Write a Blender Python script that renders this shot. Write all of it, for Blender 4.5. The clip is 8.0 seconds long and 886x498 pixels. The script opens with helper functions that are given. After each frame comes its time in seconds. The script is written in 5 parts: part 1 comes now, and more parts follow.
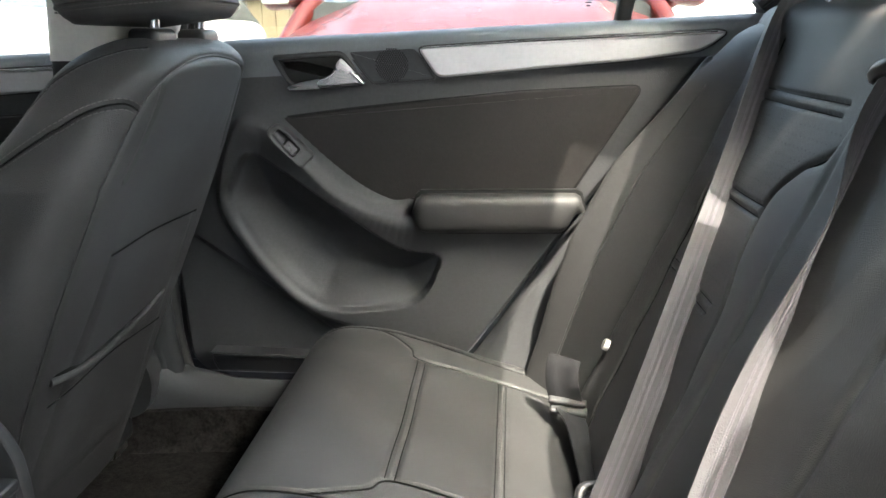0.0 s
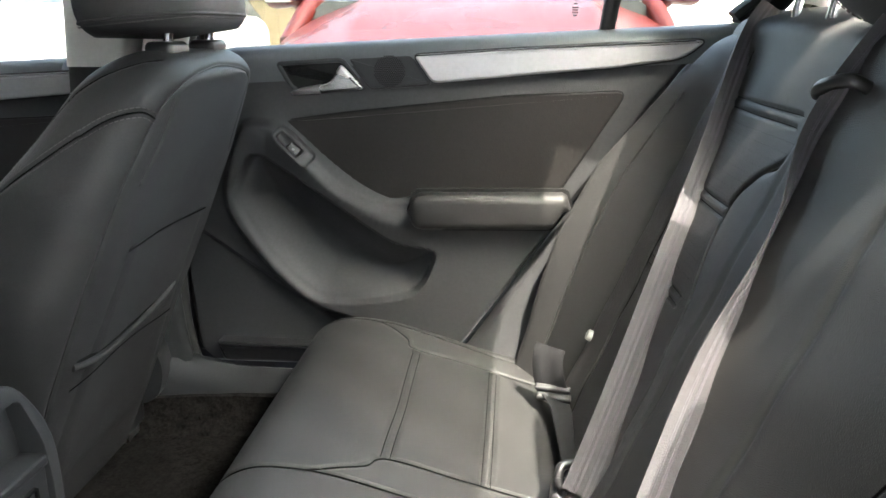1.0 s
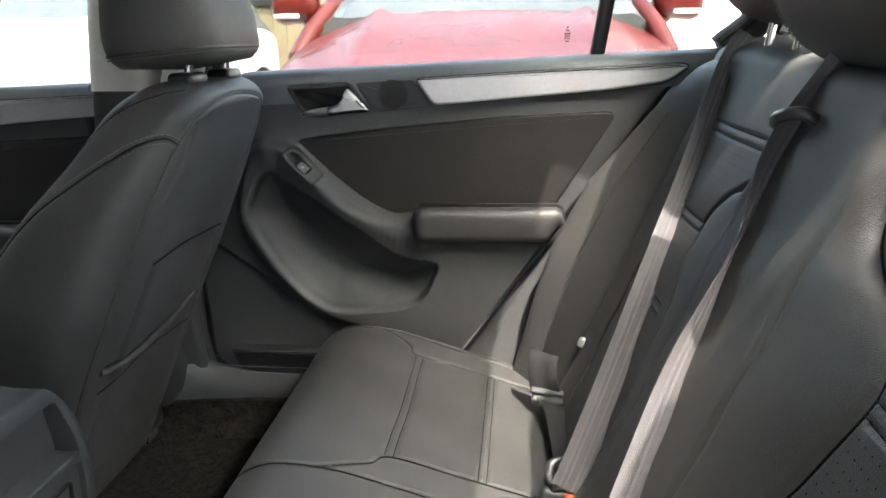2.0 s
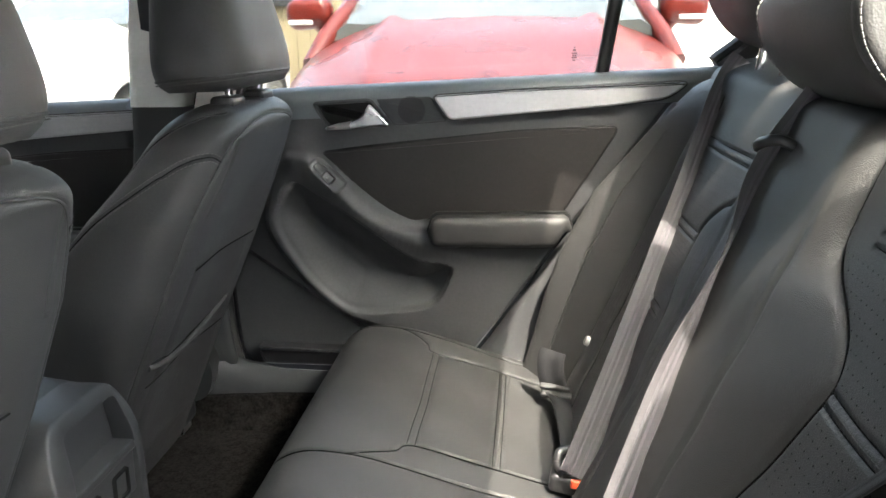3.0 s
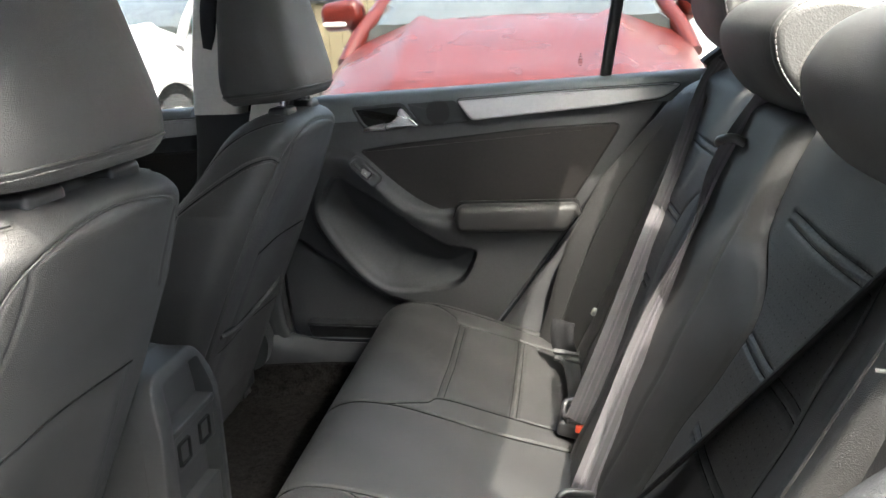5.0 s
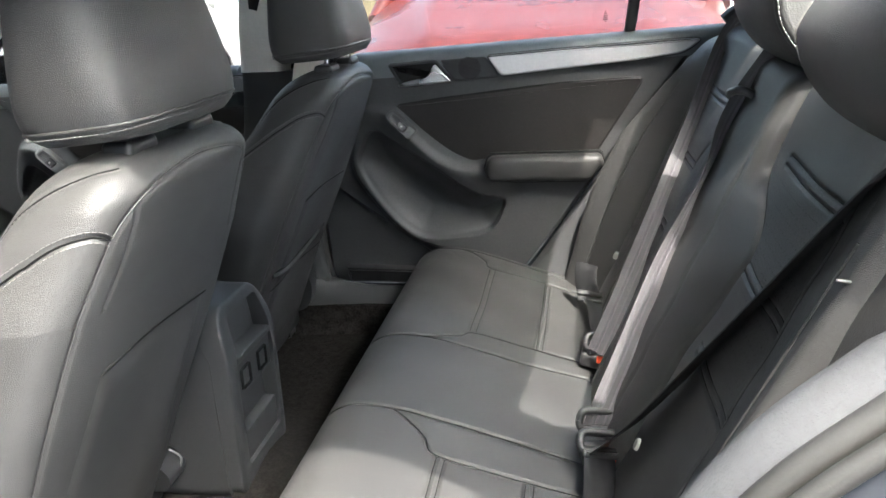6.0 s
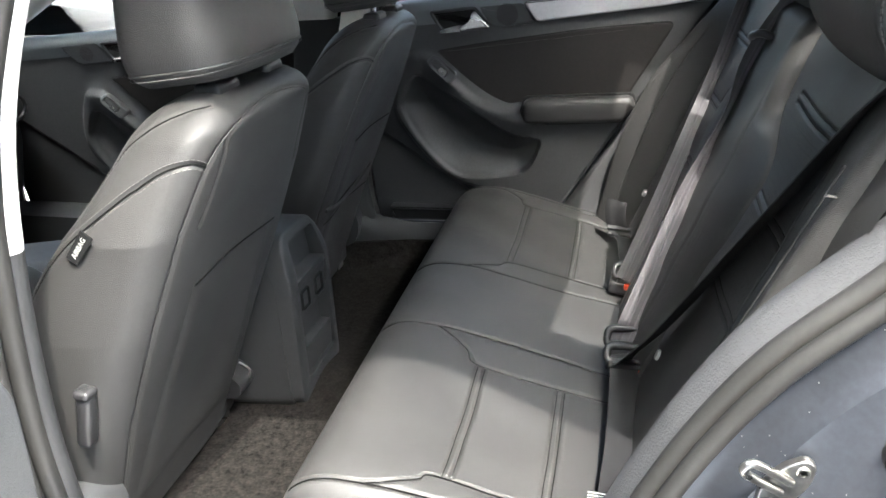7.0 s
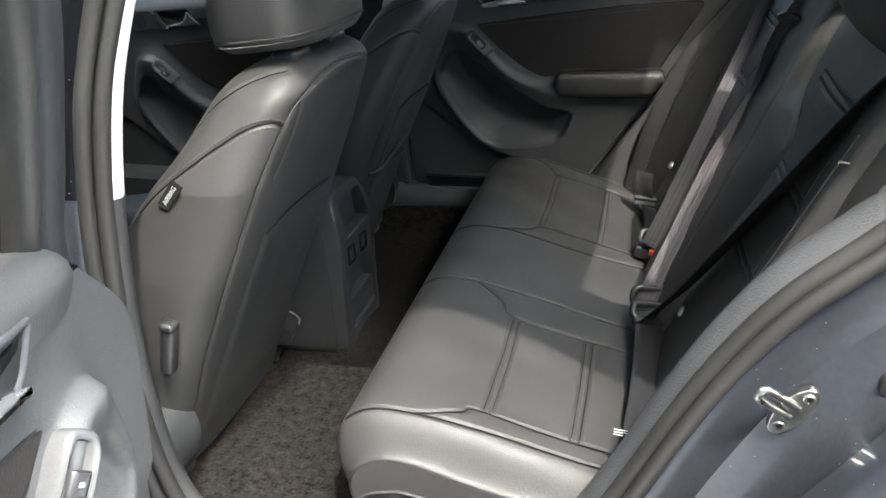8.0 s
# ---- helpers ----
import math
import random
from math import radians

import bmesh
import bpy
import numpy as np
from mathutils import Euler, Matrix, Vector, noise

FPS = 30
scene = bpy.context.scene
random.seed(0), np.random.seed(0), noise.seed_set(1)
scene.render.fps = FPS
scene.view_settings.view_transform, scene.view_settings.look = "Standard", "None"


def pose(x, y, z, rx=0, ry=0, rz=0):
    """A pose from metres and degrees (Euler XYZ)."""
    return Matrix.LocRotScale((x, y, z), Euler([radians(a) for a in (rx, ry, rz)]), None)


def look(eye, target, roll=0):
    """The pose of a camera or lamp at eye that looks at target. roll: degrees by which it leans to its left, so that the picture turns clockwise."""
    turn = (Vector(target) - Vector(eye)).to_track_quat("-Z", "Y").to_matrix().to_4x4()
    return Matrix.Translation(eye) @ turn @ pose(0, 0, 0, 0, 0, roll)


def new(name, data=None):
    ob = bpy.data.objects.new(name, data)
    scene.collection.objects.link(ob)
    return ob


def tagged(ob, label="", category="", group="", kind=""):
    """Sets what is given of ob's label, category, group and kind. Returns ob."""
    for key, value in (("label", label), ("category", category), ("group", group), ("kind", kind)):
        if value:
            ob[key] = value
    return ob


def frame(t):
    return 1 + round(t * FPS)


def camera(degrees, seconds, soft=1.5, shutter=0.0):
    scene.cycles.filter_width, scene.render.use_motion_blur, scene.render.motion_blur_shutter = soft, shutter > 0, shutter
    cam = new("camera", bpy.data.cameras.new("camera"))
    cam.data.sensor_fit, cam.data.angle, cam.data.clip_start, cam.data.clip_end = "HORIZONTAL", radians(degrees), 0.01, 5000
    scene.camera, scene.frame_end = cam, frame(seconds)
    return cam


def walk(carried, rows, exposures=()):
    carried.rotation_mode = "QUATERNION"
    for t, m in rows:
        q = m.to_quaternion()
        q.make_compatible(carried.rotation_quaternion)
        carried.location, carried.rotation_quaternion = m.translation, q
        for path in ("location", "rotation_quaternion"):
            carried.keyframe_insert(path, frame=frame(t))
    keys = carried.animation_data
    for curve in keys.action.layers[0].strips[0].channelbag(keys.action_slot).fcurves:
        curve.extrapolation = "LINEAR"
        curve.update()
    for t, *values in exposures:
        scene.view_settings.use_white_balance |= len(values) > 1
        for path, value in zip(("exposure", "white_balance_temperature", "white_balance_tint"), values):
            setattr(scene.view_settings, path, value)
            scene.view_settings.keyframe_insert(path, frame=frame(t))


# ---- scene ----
cam = camera(59.7, 8.0)
PATH = [
    (0, (0.041, -0.597, 1.034), (-0.129, 1.324, 0.504), -0.4),
    (0.5, (0.047, -0.63, 1.045), (-0.13, 1.294, 0.527), -0.4),
    (1, (0.06, -0.668, 1.058), (-0.114, 1.248, 0.512), -0.3),
    (1.5, (0.081, -0.702, 1.07), (-0.106, 1.219, 0.547), -0.5),
    (3, (0.074, -0.838, 1.128), (-0.139, 1.078, 0.596), -0.8),
    (3.5, (0.084, -0.885, 1.146), (-0.174, 1.027, 0.617), -1.3),
    (4, (0.099, -0.933, 1.158), (-0.158, 0.979, 0.629), -1.9),
    (4.5, (0.112, -0.987, 1.169), (-0.155, 0.92, 0.628), -2.1),
    (6, (0.124, -1.165, 1.189), (-0.242, 0.688, 0.531), -3.1),
    (6.5, (0.136, -1.235, 1.211), (-0.251, 0.576, 0.456), -3.7),
    (7, (0.133, -1.297, 1.206), (-0.312, 0.492, 0.431), -4.0),
    (7.5, (0.121, -1.36, 1.216), (-0.332, 0.413, 0.409), -3.2),
    (8, (0.116, -1.414, 1.226), (-0.368, 0.339, 0.394), -3.1),
]
walk(cam, [(t, look(eye, target, roll)) for t, eye, target, roll in PATH], exposures=[(0, 5.3, 6100, 3), (1.0, 5.3, 6100, 3), (1.5, 5.05, 6100, 4), (3.0, 5.2, 6150, 4), (4.0, 4.8, 6150, 4), (4.5, 4.7, 6100, 4), (6.0, 4.95, 5800, 4), (6.5, 4.65, 5750, 4), (7.5, 4.5, 5750, 4), (8.0, 3.85, 5750, 4)])

# ---- light ----
world = bpy.data.worlds.new("world")
scene.world = world
world.use_nodes = True
wn = world.node_tree
sky = wn.nodes.new("ShaderNodeTexSky")
sky.sky_type, sky.sun_disc = "NISHITA", False
SUN_TO = Vector((0.34, -0.46, 1.0)).normalized()
sky.air_density, sky.dust_density, sky.ozone_density = 1.5, 10.0, 0.3
sky.sun_elevation = math.asin(SUN_TO.z)
sky.sun_rotation = math.atan2(SUN_TO.x, SUN_TO.y)
haze = wn.nodes.new("ShaderNodeHueSaturation")
haze.inputs["Saturation"].default_value = 0.75
wn.links.new(sky.outputs[0], haze.inputs["Color"])
wn.links.new(haze.outputs[0], wn.nodes["Background"].inputs[0])
wn.nodes["Background"].inputs[1].default_value = 0.15
sun = new("sun", bpy.data.lights.new("sun", "SUN"))
sun.data.energy, sun.data.angle, sun.data.color = 0.72, radians(0.7), (1.0, 0.87, 0.73)
sun.matrix_world = look(SUN_TO * 20, (0, 0, 0))


# ---- materials ----
def material(name, color, rough=0.5, metal=0.0, grain=0.0, grain_scale=400.0, vary=0.15, vary_scale=6.0, bump_kind="noise",
             coat=0.0, spec=0.5, sheen=0.0, tint=None, dust=0.0):
    m = bpy.data.materials.new(name)
    m.use_nodes = True
    nt = m.node_tree
    b = nt.nodes["Principled BSDF"]
    b.inputs["Roughness"].default_value = rough
    b.inputs["Metallic"].default_value = metal
    b.inputs["Specular IOR Level"].default_value = spec
    b.inputs["Coat Weight"].default_value = coat
    b.inputs["Coat Roughness"].default_value = 0.08
    b.inputs["Sheen Weight"].default_value = sheen
    tc = nt.nodes.new("ShaderNodeTexCoord")
    big = nt.nodes.new("ShaderNodeTexNoise")
    big.inputs["Scale"].default_value, big.inputs["Detail"].default_value = vary_scale, 5.0
    nt.links.new(tc.outputs["Object"], big.inputs["Vector"])
    fine = nt.nodes.new("ShaderNodeTexNoise")
    fine.inputs["Scale"].default_value, fine.inputs["Detail"].default_value = grain_scale * 0.35, 3.0
    nt.links.new(tc.outputs["Object"], fine.inputs["Vector"])
    add = nt.nodes.new("ShaderNodeMath")
    add.operation = "ADD"
    nt.links.new(big.outputs["Fac"], add.inputs[0])
    nt.links.new(fine.outputs["Fac"], add.inputs[1])
    ramp = nt.nodes.new("ShaderNodeMix")
    ramp.data_type = "RGBA"
    c = Vector(color)
    c2 = Vector(tint) if tint else c * (1 + vary)
    ramp.inputs["A"].default_value = (*(c * (1 - vary)), 1)
    ramp.inputs["B"].default_value = (*c2, 1)
    mr = nt.nodes.new("ShaderNodeMapRange")
    mr.inputs["From Min"].default_value, mr.inputs["From Max"].default_value = 0.7, 1.3
    nt.links.new(add.outputs[0], mr.inputs["Value"])
    nt.links.new(mr.outputs[0], ramp.inputs["Factor"])
    colour = ramp.outputs["Result"]
    if dust:
        # scattered pale specks
        spots = nt.nodes.new("ShaderNodeTexVoronoi")
        spots.inputs["Scale"].default_value = 75.0
        nt.links.new(tc.outputs["Object"], spots.inputs["Vector"])
        less = nt.nodes.new("ShaderNodeMath")
        less.operation = "LESS_THAN"
        less.inputs[1].default_value = dust
        nt.links.new(spots.outputs["Distance"], less.inputs[0])
        speck = nt.nodes.new("ShaderNodeMix")
        speck.data_type = "RGBA"
        speck.inputs["B"].default_value = (0.22, 0.21, 0.20, 1)
        nt.links.new(less.outputs[0], speck.inputs["Factor"])
        nt.links.new(colour, speck.inputs["A"])
        colour = speck.outputs["Result"]
    nt.links.new(colour, b.inputs["Base Color"])
    rr = nt.nodes.new("ShaderNodeMapRange")
    rr.inputs["From Min"].default_value, rr.inputs["From Max"].default_value = 0.3, 0.7
    rr.inputs["To Min"].default_value, rr.inputs["To Max"].default_value = max(rough - 0.07, 0.02), min(rough + 0.07, 1)
    nt.links.new(big.outputs["Fac"], rr.inputs["Value"])
    nt.links.new(rr.outputs[0], b.inputs["Roughness"])
    if grain:
        if bump_kind == "leather":
            t = nt.nodes.new("ShaderNodeTexVoronoi")
            t.feature = "SMOOTH_F1"
            out = t.outputs["Distance"]
        else:
            t = nt.nodes.new("ShaderNodeTexNoise")
            t.inputs["Detail"].default_value = 2.0
            out = t.outputs["Fac"]
        t.inputs["Scale"].default_value = grain_scale
        nt.links.new(tc.outputs["Object"], t.inputs["Vector"])
        bp = nt.nodes.new("ShaderNodeBump")
        bp.inputs["Strength"].default_value, bp.inputs["Distance"].default_value = grain, 0.001
        nt.links.new(out, bp.inputs["Height"])
        nt.links.new(bp.outputs[0], b.inputs["Normal"])
    return m


LEATHER = material("black_leather", (0.0262, 0.0257, 0.0253), 0.53, spec=0.50, grain=0.50, grain_scale=1050, bump_kind="leather", vary=0.18)
LEATHER_INSERT = material("grained_leather", (0.030, 0.030, 0.0295), 0.6, grain=0.35, grain_scale=520, bump_kind="leather", vary=0.15)
# paler copy of THREAD: sunlight on the stitching is put into the colour
THREAD_LIT = material("lit_thread", (0.085, 0.083, 0.08), 0.7, vary=0.1)
# near-black for seams, holes and hollows: their shade put into the colour
HOLLOW_SHADE = material("hollow_shade", (0.005, 0.005, 0.005), 0.8, spec=0.1, vary=0.1)
THREAD = material("thread", (0.066, 0.065, 0.062), 0.7, vary=0.1)
PLASTIC = material("dark_plastic", (0.024, 0.0245, 0.0255), 0.50, spec=0.4, grain=0.35, grain_scale=700, vary=0.12)
PLASTIC_SOFT = material("soft_plastic", (0.050, 0.0505, 0.052), 0.54, spec=0.4, grain=0.4, grain_scale=520, vary=0.12)
PLASTIC_MATT = material("matt_plastic", (0.021, 0.022, 0.025), 0.62, spec=0.25, grain=0.3, grain_scale=600, vary=0.12)
PLASTIC_BLACK = material("black_plastic", (0.016, 0.016, 0.017), 0.35, vary=0.2)
PLASTIC_GREY = material("grey_plastic", (0.048, 0.049, 0.052), 0.6, spec=0.3, grain=0.8, grain_scale=330, vary=0.1)
VINYL = material("door_vinyl", (0.0165, 0.0148, 0.0140), 0.55, spec=0.35, grain=0.3, grain_scale=420, bump_kind="leather", vary=0.15)
# soft plastic lifted to blue-grey: the sky's sheen is put into the colour
LEDGE_SKYLIT = material("skylit_ledge", (0.11, 0.122, 0.130), 0.52, spec=0.6, grain=0.3, grain_scale=600, vary=0.08)
SILVER = material("brushed_silver", (0.46, 0.455, 0.46), 0.38, metal=0.5, vary=0.06, vary_scale=12)
CHROME = material("chrome", (0.75, 0.75, 0.76), 0.14, metal=1.0, vary=0.04)
SATIN = material("satin_chrome", (0.62, 0.62, 0.63), 0.30, metal=0.9, vary=0.04)
STEEL = material("steel", (0.42, 0.41, 0.39), 0.32, metal=1.0, vary=0.2, vary_scale=60)
RUBBER = material("rubber", (0.0165, 0.016, 0.015), 0.55, grain=0.2, grain_scale=500, vary=0.2)
CARPET = material("carpet", (0.0104, 0.0097, 0.0092), 0.95, grain=1.0, grain_scale=520, vary=0.75, vary_scale=60, spec=0.05, tint=(0.0208, 0.0188, 0.0174))
WEBBING = material("belt_webbing", (0.039, 0.036, 0.040), 0.65, grain=0.7, grain_scale=600, vary=0.15, sheen=0.2)
WEBBING_STRIPE = material("belt_stripe", (0.068, 0.063, 0.071), 0.65, grain=0.7, grain_scale=600, vary=0.15, sheen=0.2)
# black of the belt sleeve; on the straps it is shade put in colour
WEBBING_DARK = material("dark_webbing", (0.011, 0.011, 0.012), 0.75, spec=0.25, grain=0.7, grain_scale=600, vary=0.15)
HEADLINER = material("headliner", (0.74, 0.74, 0.73), 0.9, grain=0.4, grain_scale=300, vary=0.06)
PILLAR = material("beige_pillar_trim", (0.72, 0.70, 0.66), 0.7, grain=0.3, grain_scale=400, vary=0.05)
PAINT = material("graphite_paint", (0.026, 0.0285, 0.035), 0.36, metal=0.25, vary=0.22, vary_scale=9, coat=0.8, dust=0.055)
ORANGE = material("orange_button", (0.75, 0.09, 0.03), 0.4, vary=0.06)
WHITE = material("white_plastic", (0.40, 0.40, 0.38), 0.45, vary=0.04)
LETTER = material("tag_lettering", (0.30, 0.30, 0.29), 0.7, vary=0.05)
TAG = material("black_tag", (0.006, 0.006, 0.006), 0.9, spec=0.2, vary=0.1)
RED_PAINT = material("red_paint", (0.060, 0.0090, 0.0065), 0.30, vary=0.12, vary_scale=4, spec=0.13, coat=0.15)
WHITE_PAINT = material("white_paint", (0.24, 0.235, 0.235), 0.35, vary=0.04)
BLACK_PAINT = material("black_paint", (0.004, 0.004, 0.005), 0.25, vary=0.1, spec=0.25, dust=0.07)
TYRE = material("tyre", (0.02, 0.02, 0.02), 0.8, grain=0.5, grain_scale=60)
FENCE = material("fence_wood", (0.11, 0.09, 0.05), 0.85, grain=0.6, grain_scale=40, vary=0.3, vary_scale=9)
ASPHALT = material("concrete_paving", (0.52, 0.515, 0.505), 0.9, grain=0.8, grain_scale=90, vary=0.3, vary_scale=1.5)
LIGHT_BLOCK = material("light_block_grey", (0.13, 0.128, 0.125), 0.9, grain=0.5, grain_scale=60, vary=0.12)
STUCCO = material("white_stucco", (0.6, 0.59, 0.57), 0.9, grain=0.5, grain_scale=60, vary=0.06)
# near-black for recesses, gaps and holes: their shade put into the colour
RECESS_SHADE = material("recess_shade", (0.004, 0.004, 0.004), 0.8, vary=0.1)
CAR_GLASS = material("reflecting_glass", (0.05, 0.055, 0.054), 0.05, vary=0.3, spec=0.3)


def glass(name, color, rough=0.0):
    m = bpy.data.materials.new(name)
    m.use_nodes = True
    nt = m.node_tree
    nt.nodes.remove(nt.nodes["Principled BSDF"])
    clear = nt.nodes.new("ShaderNodeBsdfTransparent")
    clear.inputs[0].default_value = (*color, 1)
    gloss = nt.nodes.new("ShaderNodeBsdfGlossy")
    gloss.inputs["Roughness"].default_value = rough
    fr = nt.nodes.new("ShaderNodeFresnel")
    fr.inputs["IOR"].default_value = 1.45
    mix = nt.nodes.new("ShaderNodeMixShader")
    nt.links.new(fr.outputs[0], mix.inputs[0])
    nt.links.new(clear.outputs[0], mix.inputs[1])
    nt.links.new(gloss.outputs[0], mix.inputs[2])
    nt.links.new(mix.outputs[0], nt.nodes["Material Output"].inputs[0])
    return m


GLASS = glass("clear_glass", (0.905, 0.915, 0.91))
# tint added to dim the bright view outside
GLASS_DIMMING = glass("dimming_glass", (0.52, 0.525, 0.52))


# ---- mesh helpers ----
def link(name, verts, faces, mat, parent=None, label="", smooth=True):
    me = bpy.data.meshes.new(name)
    me.from_pydata([tuple(float(c) for c in v) for v in verts], [], faces)
    me.validate()
    bm = bmesh.new()
    bm.from_mesh(me)
    bmesh.ops.recalc_face_normals(bm, faces=bm.faces)
    bm.to_mesh(me)
    bm.free()
    if smooth:
        me.polygons.foreach_set("use_smooth", [True] * len(me.polygons))
        me.set_sharp_from_angle(angle=radians(50))
        for p in me.polygons:
            if p.loop_total > 6:
                p.use_smooth = False
    me.materials.append(mat)
    ob = new(name, me)
    ob.parent = parent
    if label:
        ob["label"] = label
    return ob


def thing(name, label, category, group="", kind="", at=(0, 0, 0)):
    e = new(name)
    e.location = at
    e.empty_display_size = 0.05
    return tagged(e, label, category, group, kind)


def spline(points, n=8, closed=False):
    """A smooth line through the points."""
    p = [np.array(q, float) for q in points]
    m = len(p)
    out = []
    for i in range(m if closed else m - 1):
        a, b, c, d = (p[(i + k) % m] if closed else p[min(max(i + k, 0), m - 1)] for k in (-1, 0, 1, 2))
        for t in np.arange(n) / n:
            out.append(0.5 * (2 * b + (c - a) * t + (2 * a - 5 * b + 4 * c - d) * t * t + (3 * b - 3 * c + d - a) * t ** 3))
    if not closed:
        out.append(p[-1])
    return out


def rounded(points, r, n=5):
    """A closed outline with its corners rounded by r."""
    p = [np.array(q, float) for q in points]
    out = []
    for i in range(len(p)):
        a, b, c = p[i - 1], p[i], p[(i + 1) % len(p)]
        u, v = a - b, c - b
        lu, lv = np.linalg.norm(u), np.linalg.norm(v)
        k = min(r, 0.45 * lu, 0.45 * lv)
        s, e = b + u / lu * k, b + v / lv * k
        for t in np.arange(n + 1) / n:
            out.append((1 - t) ** 2 * s + 2 * t * (1 - t) * b + t * t * e)
    return out


def area(o):
    return 0.5 * sum(o[i - 1][0] * o[i][1] - o[i][0] * o[i - 1][1] for i in range(len(o)))


def inset(outline, k):
    """The outline moved inwards by k."""
    o = outline if area(outline) > 0 else outline[::-1]
    out = []
    for i in range(len(o)):
        t = o[(i + 1) % len(o)] - o[i - 1]
        t = t / max(np.linalg.norm(t), 1e-9)
        out.append(o[i] + np.array((-t[1], t[0])) * k)
    return out


def prism(name, outline, place, d0, d1, bevel, mat, parent=None, label=""):
    """A plate with bevelled edges: place(u, v, d) gives the point for depth d, d1 is the face."""
    o = [np.array(q, float) for q in outline]
    if area(o) < 0:
        o = o[::-1]
    s = 1 if d1 > d0 else -1
    rings = [(o, d0)]
    steps = 3 if bevel < 0.012 else 6
    for k in range(steps + 1):
        q = math.pi / 2 * k / steps
        rings.append((inset(o, bevel * (1 - math.cos(q))), d1 - s * bevel * (1 - math.sin(q))))
    verts, faces, n = [], [], len(o)
    for r, d in rings:
        verts += [place(q[0], q[1], d) for q in r]
    for k in range(len(rings) - 1):
        for i in range(n):
            j = (i + 1) % n
            faces.append((k * n + i, k * n + j, (k + 1) * n + j, (k + 1) * n + i))
    faces.append(tuple(range((len(rings) - 1) * n, len(rings) * n)))
    faces.append(tuple(range(n))[::-1])
    return link(name, verts, faces, mat, parent, label)


def dish(name, outer, inner, place, d0, face, deep, mat, parent=None, label=""):
    """A raised frame round a sunk floor; both outlines have the same number of points."""
    rings = [(outer, d0), (outer, face - 0.004), (inset(outer, 0.0015), face - 0.0012), (inset(outer, 0.004), face), (inset(inner, -0.003), face), (inset(inner, -0.0008), face - 0.001), (inner, face - 0.004), (inner, deep)]
    n = len(outer)
    verts = [place(q[0], q[1], d) for r, d in rings for q in r]
    faces = [(k * n + i, k * n + (i + 1) % n, (k + 1) * n + (i + 1) % n, (k + 1) * n + i) for k in range(len(rings) - 1) for i in range(n)]
    faces.append(tuple(range((len(rings) - 1) * n, len(rings) * n)))
    return link(name, verts, faces, mat, parent, label)


def loft(name, rings, mat, parent=None, label="", closed=True, caps=True, smooth=True):
    n, verts, faces = len(rings[0]), [], []
    for r in rings:
        verts += list(r)
    m = n if closed else n - 1
    for k in range(len(rings) - 1):
        for i in range(m):
            j = (i + 1) % n
            faces.append((k * n + i, k * n + j, (k + 1) * n + j, (k + 1) * n + i))
    if caps:
        faces.append(tuple(range(n))[::-1])
        faces.append(tuple(range((len(rings) - 1) * n, len(rings) * n)))
    return link(name, verts, faces, mat, parent, label, smooth)


def path_axes(path):
    p = [np.array(q, float) for q in path]
    out = []
    up = np.array((0.13, 0.21, 0.97))
    for i in range(len(p)):
        t = p[min(i + 1, len(p) - 1)] - p[max(i - 1, 0)]
        t = t / max(np.linalg.norm(t), 1e-9)
        a = np.cross(t, up)
        a = a / max(np.linalg.norm(a), 1e-9)
        b = np.cross(a, t)
        out.append((p[i], a, b))
    return out


def tube(name, path, r, mat, parent=None, label="", n=8, flat=1.0):
    rings = []
    for p, a, b in path_axes(path):
        rings.append([p + r * (math.cos(q) * a + flat * math.sin(q) * b) for q in np.arange(n) * 2 * math.pi / n])
    return loft(name, rings, mat, parent, label)


def ribbon(name, path, across, width, thick, mat, parent=None, label=""):
    """A strap along the path; across: the direction of its width at each point, or one for all."""
    p = [np.array(q, float) for q in path]
    rings = []
    for i in range(len(p)):
        t = p[min(i + 1, len(p) - 1)] - p[max(i - 1, 0)]
        t /= np.linalg.norm(t)
        a = np.array(across[i] if len(np.shape(across)) == 2 else across, float)
        a -= t * a.dot(t)
        a /= np.linalg.norm(a)
        b = np.cross(t, a)
        w = width[i] if np.ndim(width) else width
        ring = []
        for u, v in ((-.5, -.3), (-.47, -.5), (-.2, -.5), (-.17, -.35), (.17, -.35), (.2, -.5), (.47, -.5), (.5, -.3),
                     (.5, .3), (.47, .5), (.2, .5), (.17, .35), (-.17, .35), (-.2, .5), (-.47, .5), (-.5, .3)):
            ring.append(p[i] + a * u * w + b * v * thick)
        rings.append(ring)
    return loft(name, rings, mat, parent, label)


def block(name, size, m, mat, parent=None, label="", r=0.01, n=4):
    """A rounded box of that size, centred on the pose m."""
    a, b, c = (s / 2 for s in size)
    r = min(r, a * 0.95, b * 0.95, c * 0.95)
    o = rounded([(-a, -b), (a, -b), (a, b), (-a, b)], r, n)
    rings = []
    for k in range(n + 1):
        q = math.pi / 2 * k / n
        rings.append(([p for p in inset(o, r * (1 - math.sin(q)))], -c + r * (1 - math.cos(q))))
    rings += [(o2, -z) for o2, z in rings[::-1]]
    return loft(name, [[m @ Vector((p[0], p[1], z)) for p in o2] for o2, z in rings], mat, parent, label)


